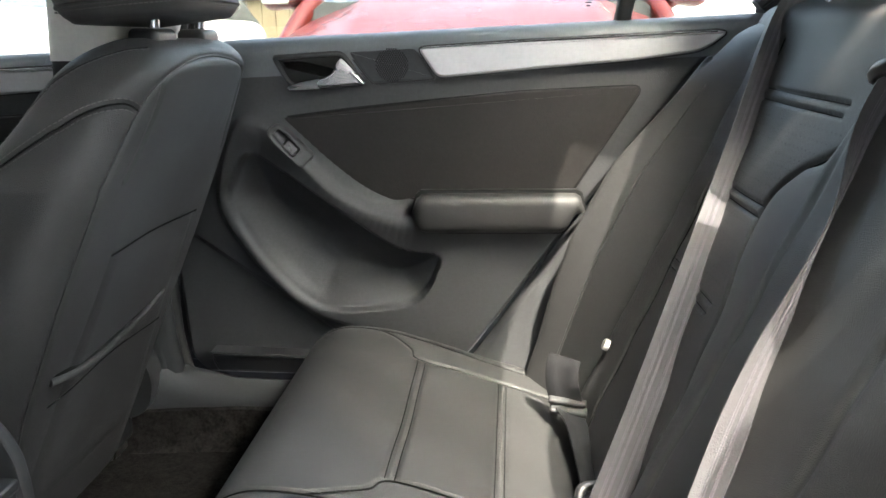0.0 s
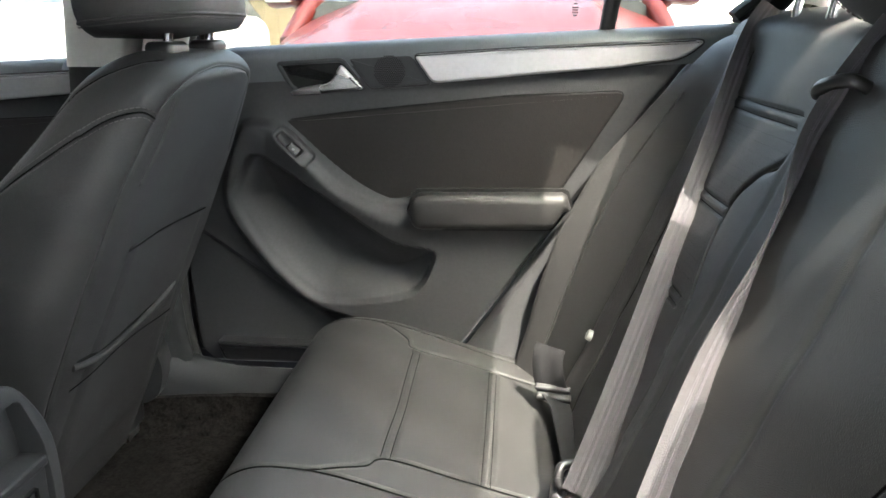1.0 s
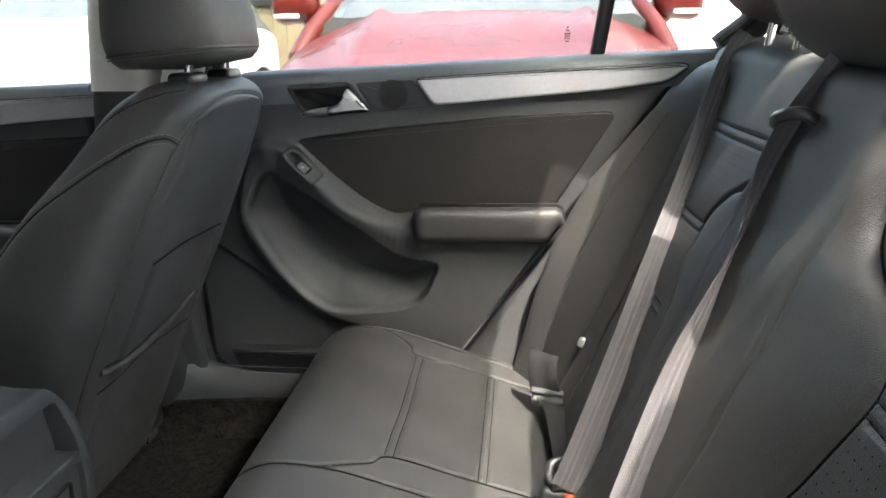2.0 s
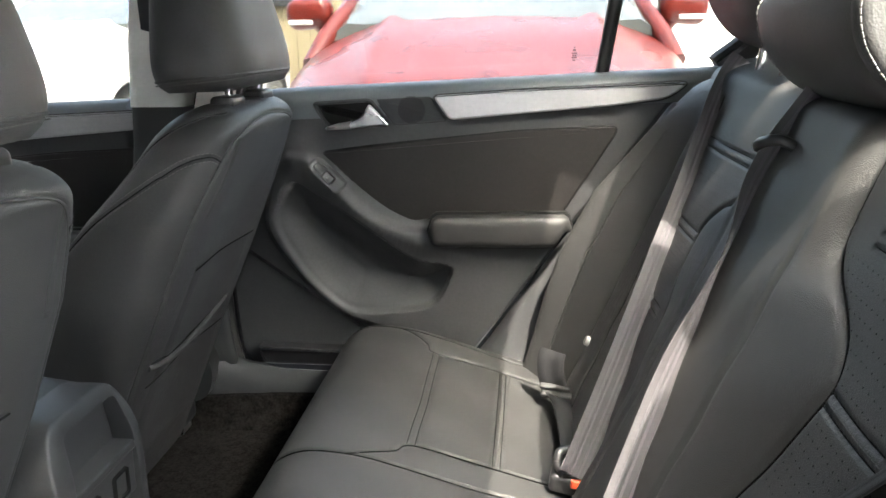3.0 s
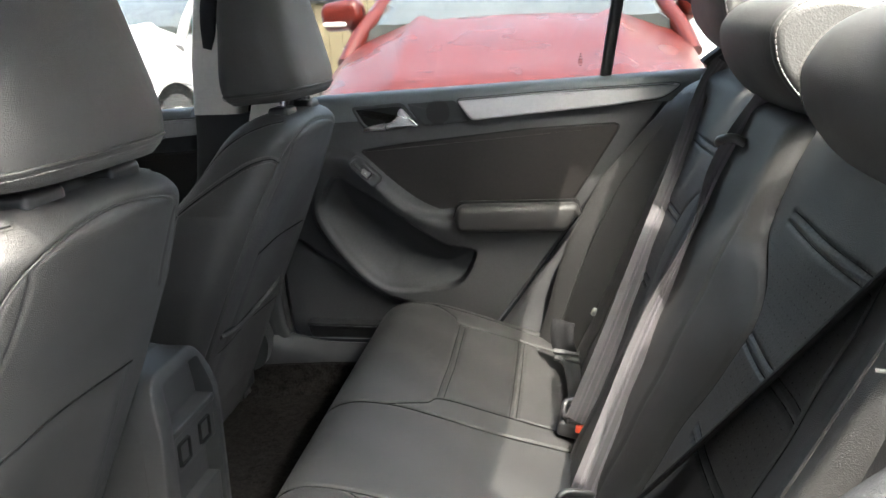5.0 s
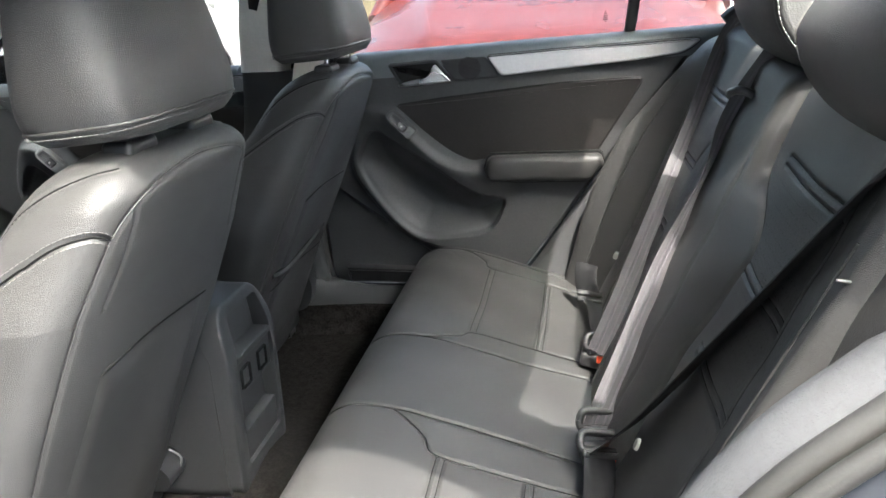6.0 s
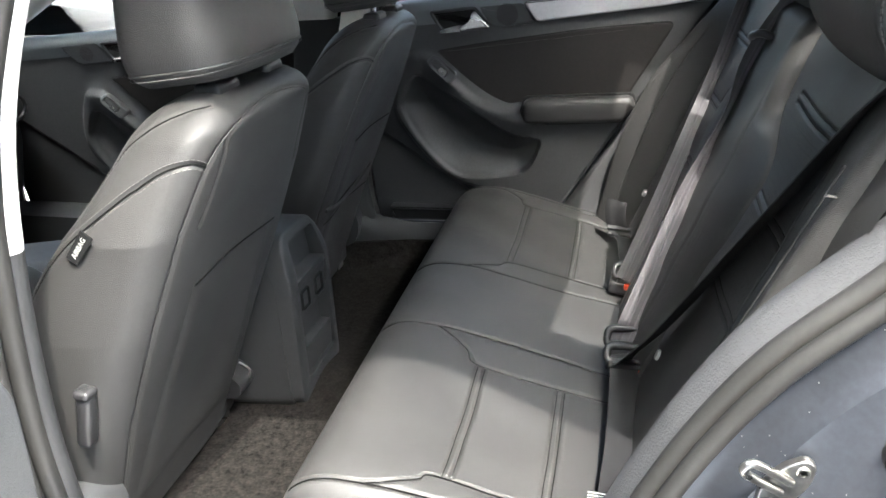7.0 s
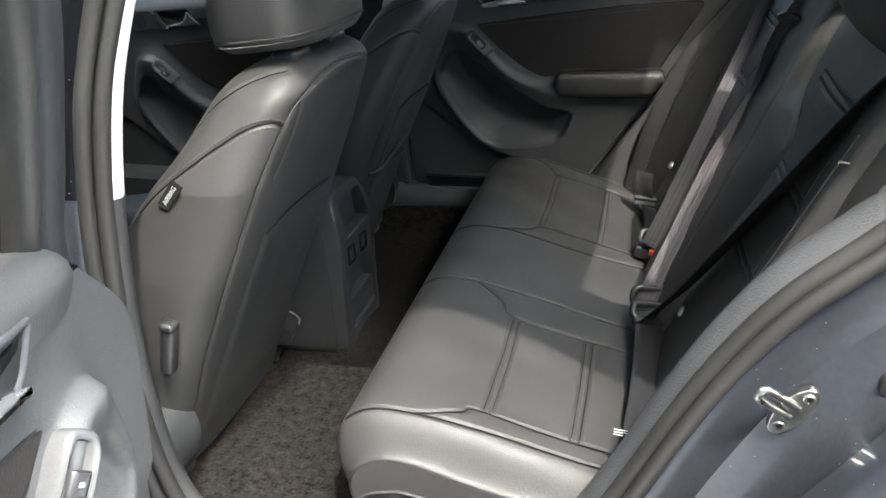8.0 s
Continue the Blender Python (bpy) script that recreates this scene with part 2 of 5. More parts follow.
def box_rings(size, r, power=4.0, n=48, m=20):
    """Rings of a soft pillow: unit superellipsoid of that size."""
    rings = []
    for k in range(1, m):
        ph = -math.pi / 2 + math.pi * k / m
        c, s = math.cos(ph), math.sin(ph)
        c2, s2 = abs(c) ** (2 / power), math.copysign(abs(s) ** (2 / power), s)
        ring = []
        for i in range(n):
            q = 2 * math.pi * i / n
            x = math.copysign(abs(math.cos(q)) ** (2 / r), math.cos(q))
            y = math.copysign(abs(math.sin(q)) ** (2 / r), math.sin(q))
            ring.append((size[0] / 2 * x * c2, size[1] / 2 * y * c2, size[2] / 2 * s2))
        rings.append(ring)
    return rings


class Skin:
    """A surface given by f(u, v), with seams sunk into it."""

    def __init__(self, f):
        self.f, self.seams = f, []

    def point(self, u, v):
        return self.f(np.array([u], float), np.array([v], float))[0]

    def normal(self, u, v, e=1e-3):
        a = self.point(u + e, v) - self.point(u - e, v)
        b = self.point(u, v + e) - self.point(u, v - e)
        n = np.cross(a, b)
        return n / max(np.linalg.norm(n), 1e-9)

    def line(self, uv, n=10):
        return spline([(*q, 0) for q in uv], n)

    def seam(self, uv, depth=0.004, width=0.004, n=10):
        pts = np.array([self.point(q[0], q[1]) for q in self.line(uv, n)])
        dense = [pts[0]]
        for a, b in zip(pts[:-1], pts[1:]):
            k = max(1, int(np.linalg.norm(b - a) / 0.003))
            dense += [a + (b - a) * (i + 1) / k for i in range(k)]
        self.seams.append((np.array(dense), depth, width))

    def mesh(self, name, nu, nv, mat, parent=None, label="", wrap=False, sign=1.0, caps=False, us=None, vs=None):
        us = np.linspace(0, 1, nu, endpoint=not wrap) if us is None else us
        vs = np.linspace(0, 1, nv) if vs is None else vs
        nu, nv = len(us), len(vs)
        U, V = np.meshgrid(us, vs, indexing="ij")
        P = self.f(U.ravel(), V.ravel()).reshape(nu, nv, 3)
        if wrap:
            A = np.roll(P, -1, 0) - np.roll(P, 1, 0)
        else:
            A = np.gradient(P, axis=0)
        B = np.gradient(P, axis=1)
        N = np.cross(A, B) * sign
        N /= np.maximum(np.linalg.norm(N, axis=2, keepdims=True), 1e-9)
        Q = P.reshape(-1, 3)
        D = np.zeros(len(Q))
        for pts, depth, width in self.seams:
            lo, hi = pts.min(0) - 4 * width, pts.max(0) + 4 * width
            near = np.where(np.all((Q > lo) & (Q < hi), axis=1))[0]
            for s in range(0, len(near), 4000):
                idx = near[s:s + 4000]
                d = np.sqrt(((Q[idx, None, :] - pts[None]) ** 2).sum(2).min(1))
                D[idx] = np.minimum(D[idx], -depth * np.exp(-(d / width) ** 2))
        Q = Q + N.reshape(-1, 3) * D[:, None]
        faces = []
        for i in range(nu if wrap else nu - 1):
            j = (i + 1) % nu
            for k in range(nv - 1):
                faces.append((i * nv + k, j * nv + k, j * nv + k + 1, i * nv + k + 1))
        if caps:
            faces.append(tuple(i * nv for i in range(nu)))
            faces.append(tuple(i * nv + nv - 1 for i in range(nu))[::-1])
        return link(name, Q, faces, mat, parent, label)

    def shade_cord(self, uv, parent, sunk=0.0016, r=0.0011, sign=1.0, name="seam", mat=None):
        """Lays a near-black line in a seam's groove to stand for its shade."""
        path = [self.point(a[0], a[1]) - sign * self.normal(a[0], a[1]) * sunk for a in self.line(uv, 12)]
        return tube(name, path, r, mat or HOLLOW_SHADE, parent, n=6)

    def stitches(self, name, uv, side, parent, mat=None, sign=1.0, pitch=0.0065, size=0.0011, label="", lift=0.0):
        """A row of stitches along a line on the surface, set off to one side by that many metres."""
        q = self.line(uv, 14)
        pts, nor = [], []
        for a in q:
            pts.append(self.point(a[0], a[1]))
            nor.append(self.normal(a[0], a[1]) * sign)
        return stitch_row(name, pts, nor, side, parent, mat or THREAD, pitch, size, label, lift)


def stitch_row(name, pts, nor, side, parent, mat, pitch=0.0065, size=0.0011, label="", lift=0.0):
    pts, nor = np.array(pts), np.array(nor)
    tan = np.gradient(pts, axis=0)
    tan /= np.maximum(np.linalg.norm(tan, axis=1, keepdims=True), 1e-9)
    off = np.cross(nor, tan)
    line = pts + off * side + nor * (size * 0.2 + lift)
    s = np.concatenate(([0], np.cumsum(np.linalg.norm(np.diff(line, axis=0), axis=1))))
    verts, faces = [], []
    for c in np.arange(pitch / 2, s[-1], pitch):
        p = np.array([np.interp(c, s, line[:, k]) for k in range(3)])
        t = np.array([np.interp(c, s, tan[:, k]) for k in range(3)])
        n = np.array([np.interp(c, s, nor[:, k]) for k in range(3)])
        a = np.cross(n, t)
        k = len(verts)
        for e, h in ((-0.36, 0.15), (0, 0.75), (0.36, 0.15)):
            verts += [p + t * pitch * e - a * size / 2, p + t * pitch * e + n * size * h, p + t * pitch * e + a * size / 2]
        for r in (0, 3):
            faces += [(k + r, k + r + 1, k + r + 4, k + r + 3), (k + r + 1, k + r + 2, k + r + 5, k + r + 4), (k + r + 2, k + r, k + r + 3, k + r + 5)]
        faces += [(k, k + 2, k + 1), (k + 6, k + 7, k + 8)]
    return link(name, verts, faces, mat, parent, label)


def sdf(px, pz, poly):
    """Signed distance to a closed outline, negative inside."""
    a = np.array([q[:2] for q in poly], float)
    b = np.roll(a, -1, 0)
    d2 = np.full(px.shape, 1e9)
    inside = np.zeros(px.shape, bool)
    for (x0, z0), (x1, z1) in zip(a, b):
        ex, ez = x1 - x0, z1 - z0
        t = np.clip(((px - x0) * ex + (pz - z0) * ez) / max(ex * ex + ez * ez, 1e-12), 0, 1)
        d2 = np.minimum(d2, (px - x0 - t * ex) ** 2 + (pz - z0 - t * ez) ** 2)
        cross = ((z0 > pz) != (z1 > pz))
        with np.errstate(divide="ignore", invalid="ignore"):
            xi = x0 + (pz - z0) * ex / (ez if abs(ez) > 1e-12 else 1e-12)
        inside ^= cross & (px < xi)
    d = np.sqrt(d2)
    return np.where(inside, -d, d)


def ease(x, lo, hi):
    t = np.clip((x - lo) / (hi - lo), 0, 1)
    return t * t * (3 - 2 * t)


def writing(name, body, size, m, mat, parent, label=""):
    """Raised lettering as a mesh."""
    cu = bpy.data.curves.new(name, "FONT")
    cu.body, cu.size, cu.extrude, cu.align_x, cu.align_y = body, size, 0.0002, "CENTER", "CENTER"
    tmp = bpy.data.objects.new(name, cu)
    scene.collection.objects.link(tmp)
    me = bpy.data.meshes.new_from_object(tmp.evaluated_get(bpy.context.evaluated_depsgraph_get()))
    bpy.data.objects.remove(tmp)
    me.materials.clear()
    me.materials.append(mat)
    me.transform(m)
    ob = new(name, me)
    ob.parent = parent
    if label:
        ob["label"] = label
    return ob


# ---- the car's shell ----
LOOP = [(0.347, 0.909), (0.272, 0.835), (0.214, 0.754), (0.162, 0.657), (0.110, 0.547), (0.040, 0.430), (-0.05, 0.372), (-0.20, 0.36),
        (-0.42, 0.362), (-0.52, 0.41), (-0.552, 0.62), (-0.526, 0.90), (-0.466, 1.12), (-0.395, 1.27), (-0.29, 1.36), (-0.05, 1.39),
        (0.18, 1.35), (0.36, 1.26), (0.50, 1.14), (0.49, 1.06), (0.42, 0.985)]
LOOP_LINE = spline(LOOP, 8, closed=True)


def loop_ring(k, y):
    """The door opening's outline moved outwards by k, in the plane y."""
    o = inset(LOOP_LINE, -k)
    return [(p[0], y - math.copysign(0.33 * max(0.0, p[1] - 1.02) ** 1.5, y), p[1]) for p in o]


def loop_band(name, section, s, mat, keep, label="", parent=None):
    """A band round the door opening with that section of (outwards, y); keep: which of its places are built."""
    n = len(LOOP_LINE)
    rings = [loop_ring(k, y * s) for k, y in section]
    verts = [v for r in rings for v in r]
    faces = []
    for k in range(len(rings) - 1):
        for i in range(n):
            j = (i + 1) % n
            if keep(*LOOP_RING0[i]):
                faces.append((k * n + i, k * n + j, (k + 1) * n + j, (k + 1) * n + i))
    return link(name, verts, faces, mat, parent, label)


LOOP_RING0 = [(p[0], p[2]) for p in loop_ring(0, 0)]
body = thing("car_body", "graphite painted car body around the open rear door", "car body", kind="structure")
TRIM = [(0.012, 0.642), (0.002, 0.633), (-0.007, 0.621), (-0.012, 0.607), (-0.013, 0.595), (-0.005, 0.574), (0.012, 0.550), (0.030, 0.528), (0.048, 0.512), (0.07, 0.508), (0.08, 0.60), (0.03, 0.645)]
TRIM_B = [(0.006, 0.645), (-0.004, 0.640), (-0.008, 0.630), (-0.006, 0.620), (0.004, 0.613), (0.06, 0.61), (0.06, 0.64), (0.02, 0.65)]
PAINTED = [(0.004, 0.64), (0.012, 0.657), (0.030, 0.664), (0.050, 0.672), (0.060, 0.692), (0.095, 0.700), (0.108, 0.712), (0.114, 0.755),
           (0.122, 0.785), (0.14, 0.80), (0.20, 0.806), (0.20, 0.78), (0.10, 0.66)]
for s in (-1, 1):
    loop_band("door_aperture", PAINTED, s, PAINT, lambda x, z: not (z > 0.93 and x < -0.3), parent=body)
    loop_band("pillar_panel", PAINTED, s, BLACK_PAINT, lambda x, z: z > 0.93 and x < -0.3, parent=body, label="gloss black pillar panel")
    loop_band("pillar_trim_lower", TRIM if s < 0 else TRIM_B, s, PLASTIC_GREY, lambda x, z: z <= 1.08 and x > 0.06, parent=body, label="grained grey plastic trim beside the seat")
    loop_band("sill_trim", TRIM_B, s, PLASTIC, lambda x, z: z <= 0.93 and x <= 0.06, parent=body)
    loop_band("pillar_trim_upper", TRIM_B, s, PILLAR, lambda x, z: z > 0.93 and x <= 0.06, parent=body, label="light beige pillar trim")
    loop_band("rear_pillar_trim", TRIM, s, PILLAR, lambda x, z: z > 1.08 and x > 0.06, parent=body, label="light beige rear pillar trim")
    outer_seal = loop_ring(0.010, s * 0.674)
    tube("outer_seal", outer_seal + outer_seal[:1], 0.010, RUBBER, body, "black rubber lip of the seal")
    seal_line = loop_ring(0.002, s * 0.652)
    tube("door_seal", seal_line + seal_line[:1], 0.0125, RUBBER, body, "black rubber door seal")

# roof, with its lining
def shell(name, f, nu, nv, thick, mat, kind="structure", label="", category="", parent=None):
    """A sheet with thickness over f(u, v)."""
    top, bot = [], []
    for i in range(nu):
        for k in range(nv):
            p = np.array(f(i / (nu - 1), k / (nv - 1)), float)
            top.append(p)
            bot.append(p - np.array((0, 0, thick)))
    n = nu * nv
    faces = []
    for i in range(nu - 1):
        for k in range(nv - 1):
            a, b, c, d = i * nv + k, (i + 1) * nv + k, (i + 1) * nv + k + 1, i * nv + k + 1
            faces += [(a, b, c, d), (n + a, n + d, n + c, n + b)]
    edge = [k for k in range(nv)] + [i * nv + nv - 1 for i in range(1, nu)] + [(nu - 1) * nv + k for k in range(nv - 2, -1, -1)] + [i * nv for i in range(nu - 2, 0, -1)]
    for a, b in zip(edge, edge[1:] + edge[:1]):
        faces.append((a, n + a, n + b, b))
    ob = link(name, top + bot, faces, mat, parent)
    return tagged(ob, label, category, kind=kind)


ROOF_X = (-1.12, 0.335)
def roof_z(x, y):
    return 1.385 - 0.10 * max(0, (x + 0.2)) ** 2 - 0.16 * max(0, -0.45 - x) ** 2 + 0.045 * (1 - (y / 0.6) ** 2)


def roof_x(u, v):
    """The rear edge of the roof bows forward towards the sides."""
    return ROOF_X[0] + (ROOF_X[1] - 0.065 * (2 * v - 1) ** 2 - ROOF_X[0]) * u


shell("ceiling", lambda u, v: (roof_x(u, v), -0.6 + 1.2 * v, roof_z(roof_x(u, v), -0.6 + 1.2 * v)),
      24, 20, 0.015, HEADLINER, label="light cloth headliner under the roof", category="ceiling")
shell("roof_skin", lambda u, v: (roof_x(u, v) + 0.015 * (2 * u - 1), -0.64 + 1.28 * v, roof_z(roof_x(u, v), -0.6 + 1.2 * v) + 0.03),
      24, 20, 0.012, PAINT, parent=body, kind="")
for s in (-1, 1):
    # front side: header, A pillar and the rear pillar's sheet
    tube("a_pillar", spline([(-0.35, s * 0.60, 1.37), (-0.75, s * 0.60, 1.37), (-1.02, s * 0.61, 1.32), (-1.45, s * 0.66, 1.10), (-1.75, s * 0.70, 0.96)], 6), 0.035, PILLAR, body)
    prism("rear_pillar", rounded([(0.58, 1.00), (0.55, 1.12), (0.50, 1.17), (0.44, 1.24), (0.38, 1.30), (0.29, 1.37), (0.40, 1.395), (0.55, 1.31), (0.70, 1.21), (0.80, 1.14), (1.05, 1.04), (1.05, 0.97)], 0.01),
          lambda u, v, d: (u, s * (d - 0.13 * float(ease(v, 1.02, 1.34))), v), 0.60, 0.70, 0.008, PILLAR, body)
    prism("quarter_panel", rounded([(-0.02, 0.20), (0.12, 0.36), (0.24, 0.62), (0.40, 0.86), (0.56, 1.02), (1.50, 1.02), (1.60, 0.60), (1.55, 0.25), (1.0, 0.25), (0.8, 0.55), (0.5, 0.58), (0.25, 0.40), (0.15, 0.20)], 0.03),
          lambda u, v, d: (u, s * d, v), 0.78, 0.83, 0.02, PAINT, body)
    prism("front_wing", rounded([(-1.85, 0.25), (-1.80, 0.95), (-2.60, 0.88), (-2.85, 0.60), (-2.8, 0.3)], 0.06), lambda u, v, d: (u, s * d, v), 0.70, 0.83, 0.02, PAINT, body)
prism("bonnet", rounded([(-1.70, 0.98), (-2.60, 0.90), (-2.80, 0.70), (-2.75, 0.35), (-1.80, 0.35)], 0.05), lambda u, v, d: (u, d, v), -0.72, 0.72, 0.02, PAINT, body)
prism("rear_bulkhead", rounded([(0.36, 0.40), (0.50, 0.98), (1.50, 1.0), (1.60, 0.5), (1.4, 0.3), (0.4, 0.3)], 0.02), lambda u, v, d: (u, d, v), -0.775, 0.775, 0.02, PAINT, body)
prism("underbody", rounded([(-2.6, 0.18), (1.4, 0.18), (1.4, 0.30), (-2.6, 0.30)], 0.02), lambda u, v, d: (u, d, v), -0.74, 0.74, 0.01, PLASTIC_BLACK, body)
block("front_bulkhead", (0.06, 1.44, 0.75), pose(-1.78, 0, 0.62), PLASTIC_BLACK, body)

# rear shelf and the windows that close the cabin
shelf = tagged(prism("parcel_shelf", rounded([(0.44, -0.60), (0.95, -0.58), (0.95, 0.58), (0.44, 0.60)], 0.04), lambda u, v, d: (u, v, d), 0.99, 1.035, 0.01, PLASTIC), "dark felt parcel shelf behind the rear seat", "shelf", kind="structure")


def pane(name, corners, label, mat=None, shade=False):
    a, b, c, d = (np.array(q, float) for q in corners)
    n = np.cross(b - a, d - a)
    n = n / np.linalg.norm(n) * 0.004
    verts = [a, b, c, d, a + n, b + n, c + n, d + n]
    faces = [(0, 1, 2, 3), (7, 6, 5, 4), (0, 4, 5, 1), (1, 5, 6, 2), (2, 6, 7, 3), (3, 7, 4, 0)]
    ob = link(name, verts, faces, mat or GLASS, smooth=False)
    ob.visible_shadow = shade
    return tagged(ob, label, "window", kind="structure")


pane("window_1", [(0.345, -0.50, 1.385), (0.345, 0.50, 1.385), (0.97, 0.60, 1.06), (0.97, -0.60, 1.06)], "sloping rear window glass behind the parcel shelf")
pane("window_2", [(-1.13, -0.58, 1.335), (-1.13, 0.58, 1.335), (-1.80, 0.66, 0.97), (-1.80, -0.66, 0.97)], "wide curved windscreen glass above the dashboard", GLASS, True)

# floor
def floor_z(x, y):
    return 0.335 + 0.035 * math.exp(-(y / 0.13) ** 2) + 0.02 * max(0, -0.75 - x)


def carpet_point(u, v):
    x, y = -1.75 + 1.53 * u, -0.615 + 1.23 * v
    lump = 0.0035 * noise.noise(Vector((x * 9, y * 9, 0))) + 0.0018 * noise.noise(Vector((x * 70, y * 70, 3)))
    return (x, y, floor_z(x, y) + lump)


shell("floor", carpet_point, 130, 110, 0.03, CARPET, label="dark worn carpet on the car floor", category="carpet")

# carpet turned up along the far sill
rings = []
for x, yi in ((-0.80, 0.585), (-0.66, 0.580), (-0.58, 0.588), (-0.52, 0.600), (-0.44, 0.607), (-0.30, 0.610), (-0.10, 0.610)):
    rings.append([(x, yi + 0.003, 0.325), (x, yi - 0.030, 0.334), (x, yi - 0.013, 0.352), (x, yi - 0.008, 0.385), (x, yi - 0.007, 0.404), (x, yi + 0.003, 0.407)])
loft("carpet_edge", rings, CARPET, body, "dark carpet turned up along the sill")

# sill on the far side and the foot of its pillar
def swept(name, stations, mat, parent=None, label="", kind="", category=""):
    """Rings of (x, [(y, z), ...]) joined along x."""
    ob = loft(name, [[(x, y, z) for y, z in ring] for x, ring in stations], mat, parent)
    return tagged(ob, label, category, kind=kind)


for s, nm in ((1, "trim_1"), (-1, "trim_2")):
    st = []
    for x, zt, yi in ((-0.80, 0.47, 0.585), (-0.66, 0.50, 0.580), (-0.58, 0.495, 0.588), (-0.52, 0.465, 0.60), (-0.44, 0.448, 0.607), (-0.30, 0.444, 0.61), (-0.10, 0.444, 0.61)):
        st.append((x, [(s * yi, 0.325), (s * yi, zt - 0.05), (s * (yi + 0.008), zt - 0.02), (s * (yi + 0.03), zt), (s * 0.648, zt - 0.003), (s * 0.655, zt - 0.02), (s * 0.655, 0.325)]))
    st2 = []
    for i in range(len(st) - 1):
        for t in np.arange(4) / 4:
            st2.append((st[i][0] * (1 - t) + st[i + 1][0] * t, [tuple(np.array(a) * (1 - t) + np.array(b) * t) for a, b in zip(st[i][1], st[i + 1][1])]))
    st2.append(st[-1])
    if s == 1:
        swept(nm, st2, PLASTIC, label="dark plastic sill trim along the footwell", kind="structure", category="sill trim")
    st = []
    for z, xf, xr, yi in ((0.40, -0.80, -0.548, 0.60), (0.55, -0.76, -0.552, 0.615), (0.75, -0.74, -0.556, 0.63), (0.93, -0.72, -0.57, 0.64), (1.0, -0.715, -0.575, 0.64)) if s > 0 else ((0.40, -0.80, -0.555, 0.60), (0.55, -0.76, -0.575, 0.615), (0.75, -0.74, -0.59, 0.63), (0.93, -0.72, -0.59, 0.64), (1.0, -0.715, -0.58, 0.64)):
        o = rounded([(xf, s * yi), (xr, s * yi), (xr, s * 0.70), (xf, s * 0.70)], 0.02)
        st.append([(p[0], p[1], z) for p in o])
    loft("pillar_foot", st, PLASTIC, body, "dark plastic cover at the foot of the pillar")
    st = []
    for z, xf, xr, yi in ((1.0, -0.715, -0.60, 0.635), (1.12, -0.70, -0.575, 0.625), (1.25, -0.67, -0.53, 0.605), (1.38, -0.62, -0.46, 0.585)):
        o = rounded([(xf, s * yi), (xr, s * yi), (xr, s * 0.70), (xf, s * 0.70)], 0.02)
        st.append([(p[0], p[1], z) for p in o])
    loft("pillar_cover", st, PILLAR, body, "light beige plastic cover on the middle pillar")


for s in (-1, 1):
    prism("front_sill", rounded([(-1.78, 0.27), (-0.70, 0.27), (-0.70, 0.44), (-1.78, 0.47)], 0.02), lambda u, v, d: (u, s * d, v), 0.585, 0.72, 0.01, PLASTIC, body)
    prism("rear_sill", rounded([(-0.75, 0.25), (0.10, 0.25), (0.06, 0.335), (-0.75, 0.335)], 0.01), lambda u, v, d: (u, s * d, v), 0.59, 0.79, 0.01, PAINT, body)

# ---- doors ----
BAND = spline([(-0.415, 0.90), (-0.37, 0.905), (-0.337, 0.886), (-0.296, 0.837), (-0.246, 0.787), (-0.186, 0.757), (-0.12, 0.752), (0.0, 0.75), (0.14, 0.75),
               (0.10, 0.66), (0.007, 0.523), (-0.05, 0.46), (-0.16, 0.50), (-0.272, 0.535), (-0.305, 0.548), (-0.361, 0.590), (-0.42, 0.665), (-0.462, 0.747), (-0.45, 0.83)], 4, True)
POCKET = spline([(-0.400, 0.846), (-0.432, 0.800), (-0.440, 0.750), (-0.389, 0.652), (-0.319, 0.577), (-0.260, 0.560), (-0.149, 0.571), (-0.107, 0.594), (-0.083, 0.640),
                 (-0.082, 0.668), (-0.147, 0.680), (-0.187, 0.703), (-0.247, 0.748), (-0.346, 0.818)], 4, True)
RIDGE = spline([(-0.395, 0.882), (-0.372, 0.885), (-0.345, 0.860), (-0.290, 0.803), (-0.235, 0.757), (-0.18, 0.728), (-0.12, 0.712), (-0.05, 0.70)], 5)


def door_relief(x, z):
    d = 0.006 * np.sin(np.clip((z - 0.4) / 0.65, 0, 1) * math.pi)
    band = sdf(x, z, BAND)
    d = d + 0.019 * ease(-band, -0.007, 0.010)
    pk = sdf(x, z, POCKET)
    under = ease((x + 0.40) * 0.613 + (z - 0.846) * 0.79, -0.11, -0.02)
    d = d - 0.040 * ease(-pk, -0.002, 0.085) - (0.010 + 0.022 * under) * ease(-pk, -0.003, 0.006)
    d = d - 0.012 * np.exp(-((x + 0.335) / 0.05) ** 2 - ((z - 0.66) / 0.09) ** 2) * ease(-pk, 0, 0.03)
    ridge = np.full(x.shape, 1e9)
    for q in RIDGE:
        ridge = np.minimum(ridge, np.hypot(x - q[0] - 0.008, z - q[1] - 0.008))
    d = d + 0.013 * np.exp(-(ridge / 0.029) ** 2) * (1 - ease(x, -0.12, -0.02)) * (1 - ease(-pk, -0.004, 0.006))
    low = ease(-(z - (0.56 - 0.75 * (x + 0.33))), 0.0, 0.012) * (1 - ease(-band, -0.007, 0.0))
    return d - 0.010 * low


def belt_z(x):
    return 1.028 + 0.042 * x


